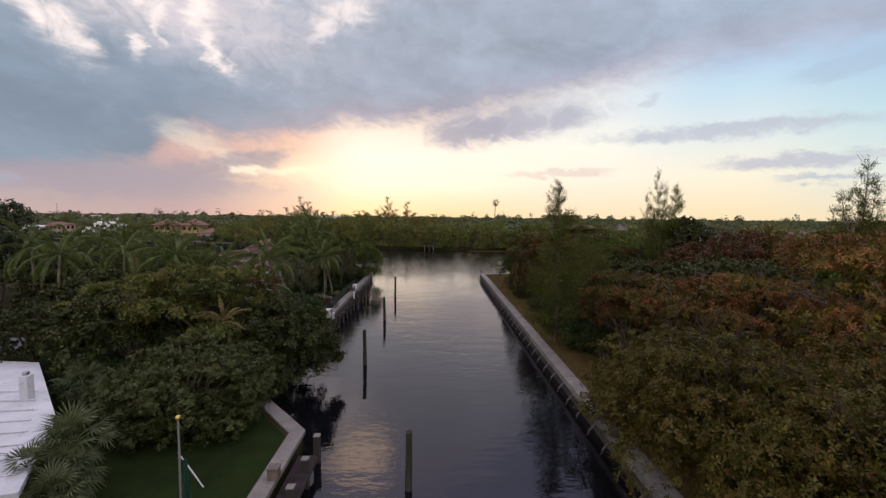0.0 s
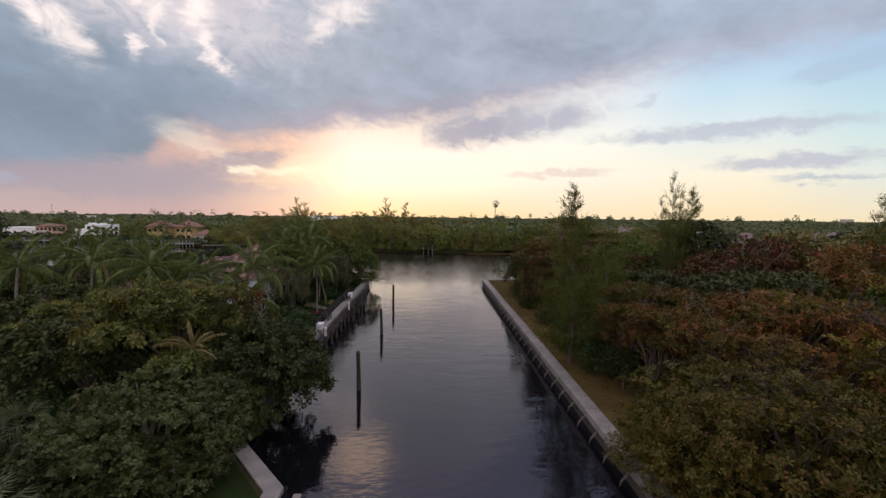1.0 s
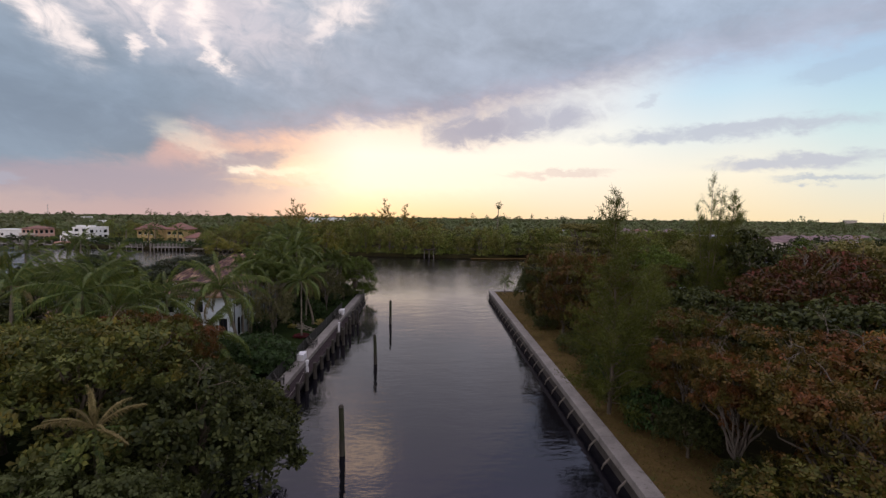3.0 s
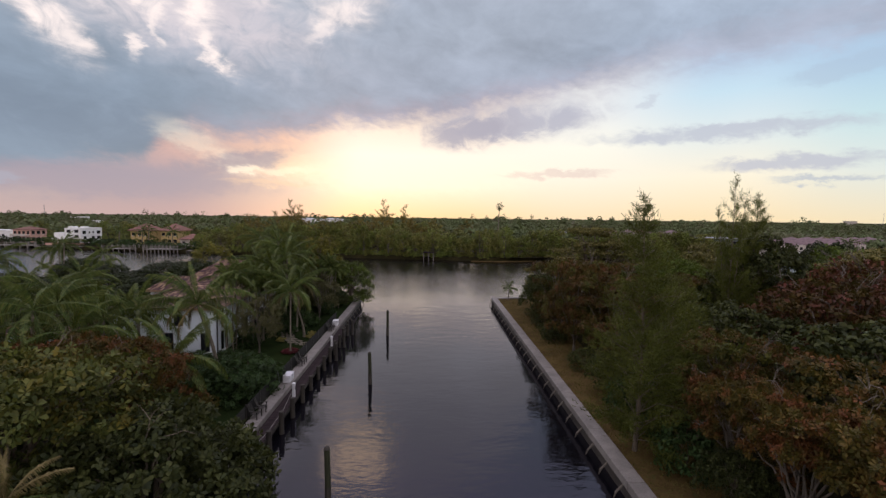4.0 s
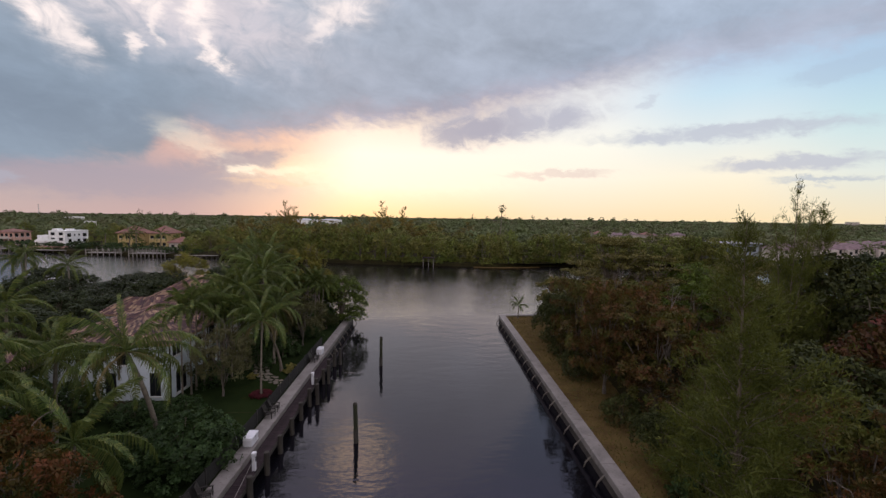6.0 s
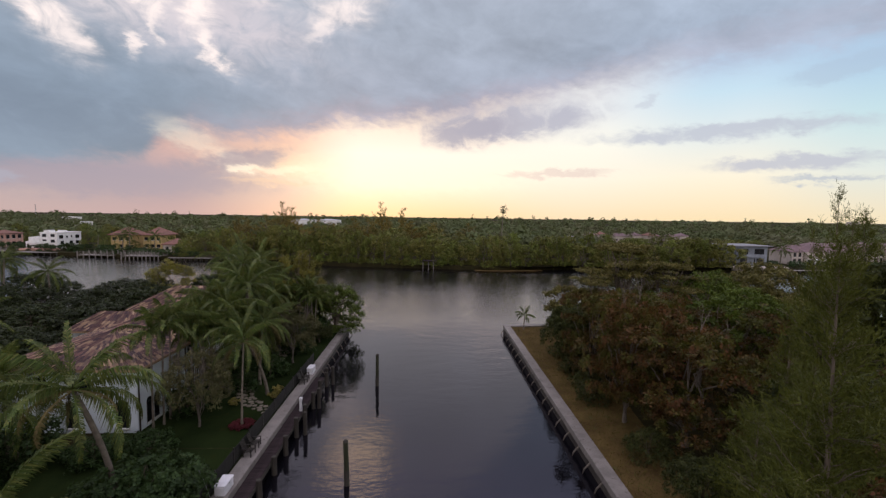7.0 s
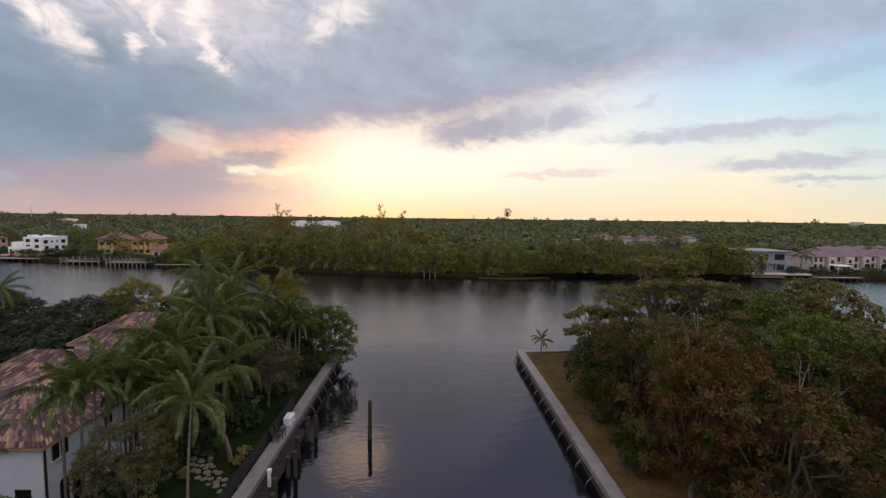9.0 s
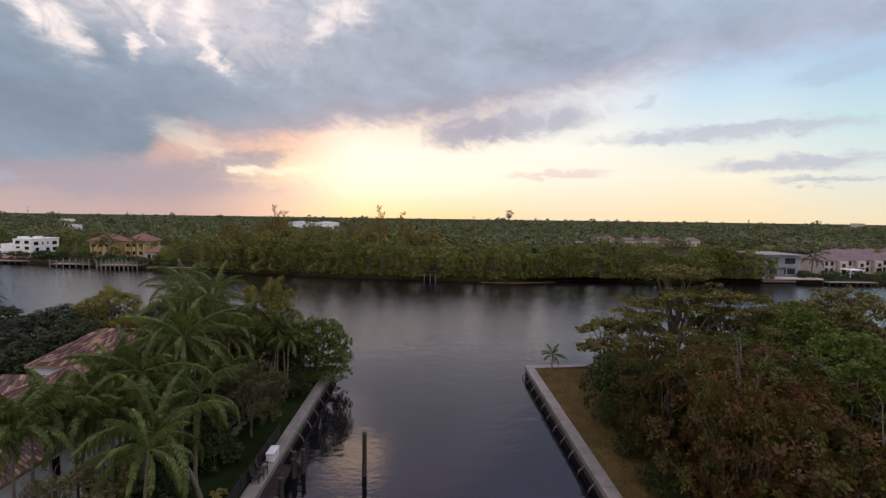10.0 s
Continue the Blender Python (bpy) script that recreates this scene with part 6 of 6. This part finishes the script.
bmesh.ops.create_icosphere(bm, subdivisions=2, radius=0.1, matrix=Matrix.Translation((0, 0, 5.08)))
part("ball", bm, M_GOLD, flag)
v, f = tube([(-0.05, 0, 3.75), (0.35, 0.1, 3.0), (0.75, 0.15, 2.3)], [0.025, 0.03, 0.02], 6)
link_mesh("yard", raw_mesh("yard", v, f, True), M_WHITE, flag)
bm = bmesh.new()
rows_ = []
for i in range(8):
    z = 3.5 - i * 0.22
    rows_.append([bm.verts.new((0.06 + u * (0.16 + 0.03 * i), 0.07 * math.sin(u * 7 + i * 0.6), z)) for u in np.linspace(0, 1, 7)])
for r0, r1 in zip(rows_, rows_[1:]):
    for i in range(6):
        bm.faces.new((r0[i], r0[i + 1], r1[i + 1], r1[i]))
bmesh.ops.solidify(bm, geom=bm.faces[:], thickness=0.012)
part("flag", bm, M_GREEN_CLOTH, flag, "dark green and white furled flag")

# a light board bench lying under the sea grape
ob = empty("stone_bench", pose(-11.6, 25.9, LAND, 0, 0, 30), "pale stone bench on the lawn under the tree", "bench")
part("seat", one_box(-0.75, -0.28, 0.38, 0.75, 0.28, 0.48, bevel=0.03), M_STONE, ob)
for x in (-0.5, 0.38):
    part("leg", one_box(x, -0.2, 0, x + 0.14, 0.2, 0.378), M_STONE, ob)

# garden: paved patio, stepping stones, a red shrub, low beds
patio = empty("garden_patio", pose(0, 0, 0), "pale flagstone patio among the palms", "patio")
for i in range(30):
    x, y = -21.6 + (i % 5) * 0.95 + 0.2 * math.sin(i * 5), 76.2 + (i // 5) * 0.95 + 0.15 * math.cos(i * 3)
    ph = i * 1.3
    part("flagstone", prism(bmesh.new(), [(x + 0.46 * math.cos(a + 0.2 * math.sin(ph + a * 2)), y + 0.46 * math.sin(a)) for a in np.linspace(0, 6.283, 7)[:-1]], LAND, LAND + 0.07), M_STONE, patio)
path = empty("flagstone_path", pose(0, 0, 0), "curving pale flagstone path across the lawn", "path")
for i in range(15):
    t = i / 14
    cx, cy = -18.4 + 2.0 * t + 2.4 * t ** 3, 69.4 - 6.2 * t + 0.5 * t * t
    for k in (-1, 0, 1):
        x, y = cx + k * 0.5 + 0.1 * math.sin(i * 5 + k), cy + 0.12 * math.cos(i * 3 + 2 * k) + 0.14 * k
        r = 0.2 + 0.05 * math.sin(i * 2.3 + k * 4)
        part("flagstone", prism(bmesh.new(), [(x + r * 1.1 * math.cos(a) * (1 + 0.15 * math.sin(i + 3 * a)), y + r * math.sin(a)) for a in np.linspace(0, 6.283, 7)[:-1]], LAND, LAND + 0.06), M_STONE, path)
M_EARTHENWARE = surface("dark_glazed_pot", (0.02, 0.02, 0.022), (0.05, 0.045, 0.045), 2, 0.4, 0.1)
pot = empty("garden_urn", pose(-18.9, 78.6, LAND + 0.06), "large dark round garden urn on the patio", "urn")
prof = [(0.35, 0), (0.62, 0.35), (0.72, 0.75), (0.6, 1.15), (0.5, 1.25), (0.56, 1.32)]
v, f = tube([(0, 0, z) for _, z in prof], [r for r, _ in prof], 16)
link_mesh("body", raw_mesh("body", v, f, True), M_EARTHENWARE, pot)
v, f = tube([(0, 0, 1.3), (0, 0, 1.38)], [0.6, 0.6], 16)
link_mesh("rim", raw_mesh("rim", v, f, True), M_EARTHENWARE, pot)
F_RED = foliage("red_shrub_leaves", ((0.07, 0.015, 0.02), (0.11, 0.02, 0.03), (0.14, 0.035, 0.04)), 0.25)
F_GOLD = foliage("yellow_bed_leaves", ((0.14, 0.13, 0.03), (0.2, 0.18, 0.05), (0.24, 0.2, 0.07)), 0.25)
RED_BUSH = broad_kind("red_shrub", "small rounded dark red garden shrub", F_RED, 1400, 0.12, 0.75, 0.8, 8, base=0.2, trunk_r=0.03, limbs_n=5)
GOLD_BUSH = broad_kind("yellow_shrub", "small yellow-green bedding shrub", F_GOLD, 700, 0.12, 0.6, 0.6, 7, base=0.2, trunk_r=0.03, limbs_n=5)
for i in range(9):
    a = i * 0.698
    RED_BUSH.plant(-15.35 + 0.62 * math.cos(a), 61.3 + 0.62 * math.sin(a), 0.5, 40 * i, 0.55, group="ring of red bedding plants")
for x, y in ((-14.8, 66.6), (-14.9, 68.0), (-17.6, 65.2)):
    GOLD_BUSH.plant(x, y, 1.0, x * 50)

# paved drive beyond the white house, with a thin lamp pole
tagged(part("drive_pavement", one_box(-52, 33, LAND - 0.1, -37.5, 43, LAND + 0.05), M_ASPHALT), "grey paved drive between trees", "pavement", kind="structure")
ob = empty("lamp_pole", pose(-36.8, 36.5, LAND), "thin grey lamp pole by the drive", "pole")
v, f = tube([(0, 0, 0), (0, 0, 6.2)], [0.06, 0.04], 8)
link_mesh("shaft", raw_mesh("lamp_shaft", v, f, True), M_STEEL, ob)
part("lamp_head", one_box(-0.12, -0.12, 6.2, 0.12, 0.12, 6.4, bevel=0.03), M_STEEL, ob)


# far-bank docks
def far_dock(x0, x1, y0, y1, label, rails=False, z=1.1, cols=5):
    ob = empty("far_dock", pose(0, 0, 0), label, "dock")
    part("deck", one_box(x0, y0, z, x1, y1, z + 0.15), M_CONCRETE, ob)
    for i in range(cols + 1):
        x = x0 + 0.2 + (x1 - x0 - 0.4) * i / cols
        for y in (y0 + 0.15, y1 - 0.15):
            v, f = tube([(x, y, -2), (x, y, z + (1.7 if rails else -0.01))], [0.2, 0.18], 6)
            link_mesh("post", raw_mesh("dock_leg", v, f), M_CONCRETE if rails else M_PILE, ob)
    if rails:
        for zz in (z + 0.7, z + 1.3):
            part("rail", one_box(x0, y0, zz, x1, y0 + 0.12, zz + 0.12), M_CONCRETE, ob)


far_dock(-116, -102, 192, 198, "white railed boat dock on the far bank", True, 1.2, 9)
far_dock(-97, -81, 189, 190.6, "long low pale jetty on the far bank", False, 1.0, 8)
far_dock(-136, -122, 197, 203, "low weathered dock before the yellow houses", True, 0.9, 6)
far_dock(-170, -150, 205, 209.5, "dark dock before the white house", False, 1.0, 8)
far_dock(-200, -174, 210, 214.5, "dark dock before the pink house", True, 1.0, 8)
pier = empty("small_jetty", pose(0, 0, 0), "small grey timber fishing jetty by the mangroves", "jetty")
part("deck", one_box(-2.4, 168.6, 2.9, 1.6, 172.4, 3.1), M_DECK, pier)
for x in (-2.2, -0.4, 1.3):
    for y in (168.8, 172.1):
        v, f = tube([(x, y, -2), (x, y, 2.9)], [0.12, 0.12], 6)
        link_mesh("leg", raw_mesh("jetty_leg", v, f), M_CONCRETE, pier)
far_dock(124, 140, 168, 170.5, "pale low dock before the grey house", False, 0.9, 7)

# the narrow sand edge under the mangroves
bm = prism(bmesh.new(), [(15, 168.0), (24, 166.6), (38, 169.6), (38, 173), (15, 172)], -0.5, 0.14)
tagged(part("sand_edge", bm, M_DRY), "thin strip of pale sand at the waterline", "sand", kind="structure")


def moored_boat(x, y, turn):
    """A white cabin boat lying at its mooring."""
    ob = empty("motor_boat", pose(x, y, 0.0, 0, 0, turn), "white cabin motor boat moored by the trees", "boat")
    bm = bmesh.new()
    rows = []
    for z, w, ln in ((-0.4, 0.75, 3.6), (0.4, 1.25, 4.2), (1.15, 1.45, 4.6)):
        rows.append([bm.verts.new(p + (z,)) for p in ((-ln, -w), (ln * 0.4, -w), (ln * 0.78, -w * 0.6), (ln, 0.0), (ln * 0.78, w * 0.6), (ln * 0.4, w), (-ln, w))])
    for a, b in zip(rows, rows[1:]):
        for i in range(7):
            bm.faces.new((a[i], a[(i + 1) % 7], b[(i + 1) % 7], b[i]))
    bm.faces.new(rows[-1])
    bm.faces.new(rows[0][::-1])
    part("hull", bm, M_WHITE, ob)
    cabin = part("cabin", one_box(-2.2, -1.05, 1.15, 1.6, 1.05, 2.5, bevel=0.2), M_WHITE, ob)
    part("window", one_box(-1.8, -1.08, 1.75, 1.3, 1.08, 2.2, bevel=0.03), M_DARK_GLASS, cabin)
    part("hardtop", one_box(-3.2, -1.2, 2.95, 1.2, 1.2, 3.05, bevel=0.04), M_WHITE, ob)
    for px in (-3.0, 0.9):
        for py in (-1.05, 1.05):
            v, f = tube([(px, py, 1.1), (px, py, 2.95)], [0.04, 0.04], 6)
            link_mesh("strut", raw_mesh("strut", v, f), M_STEEL, ob)


moored_boat(-79.0, 117.5, 15)
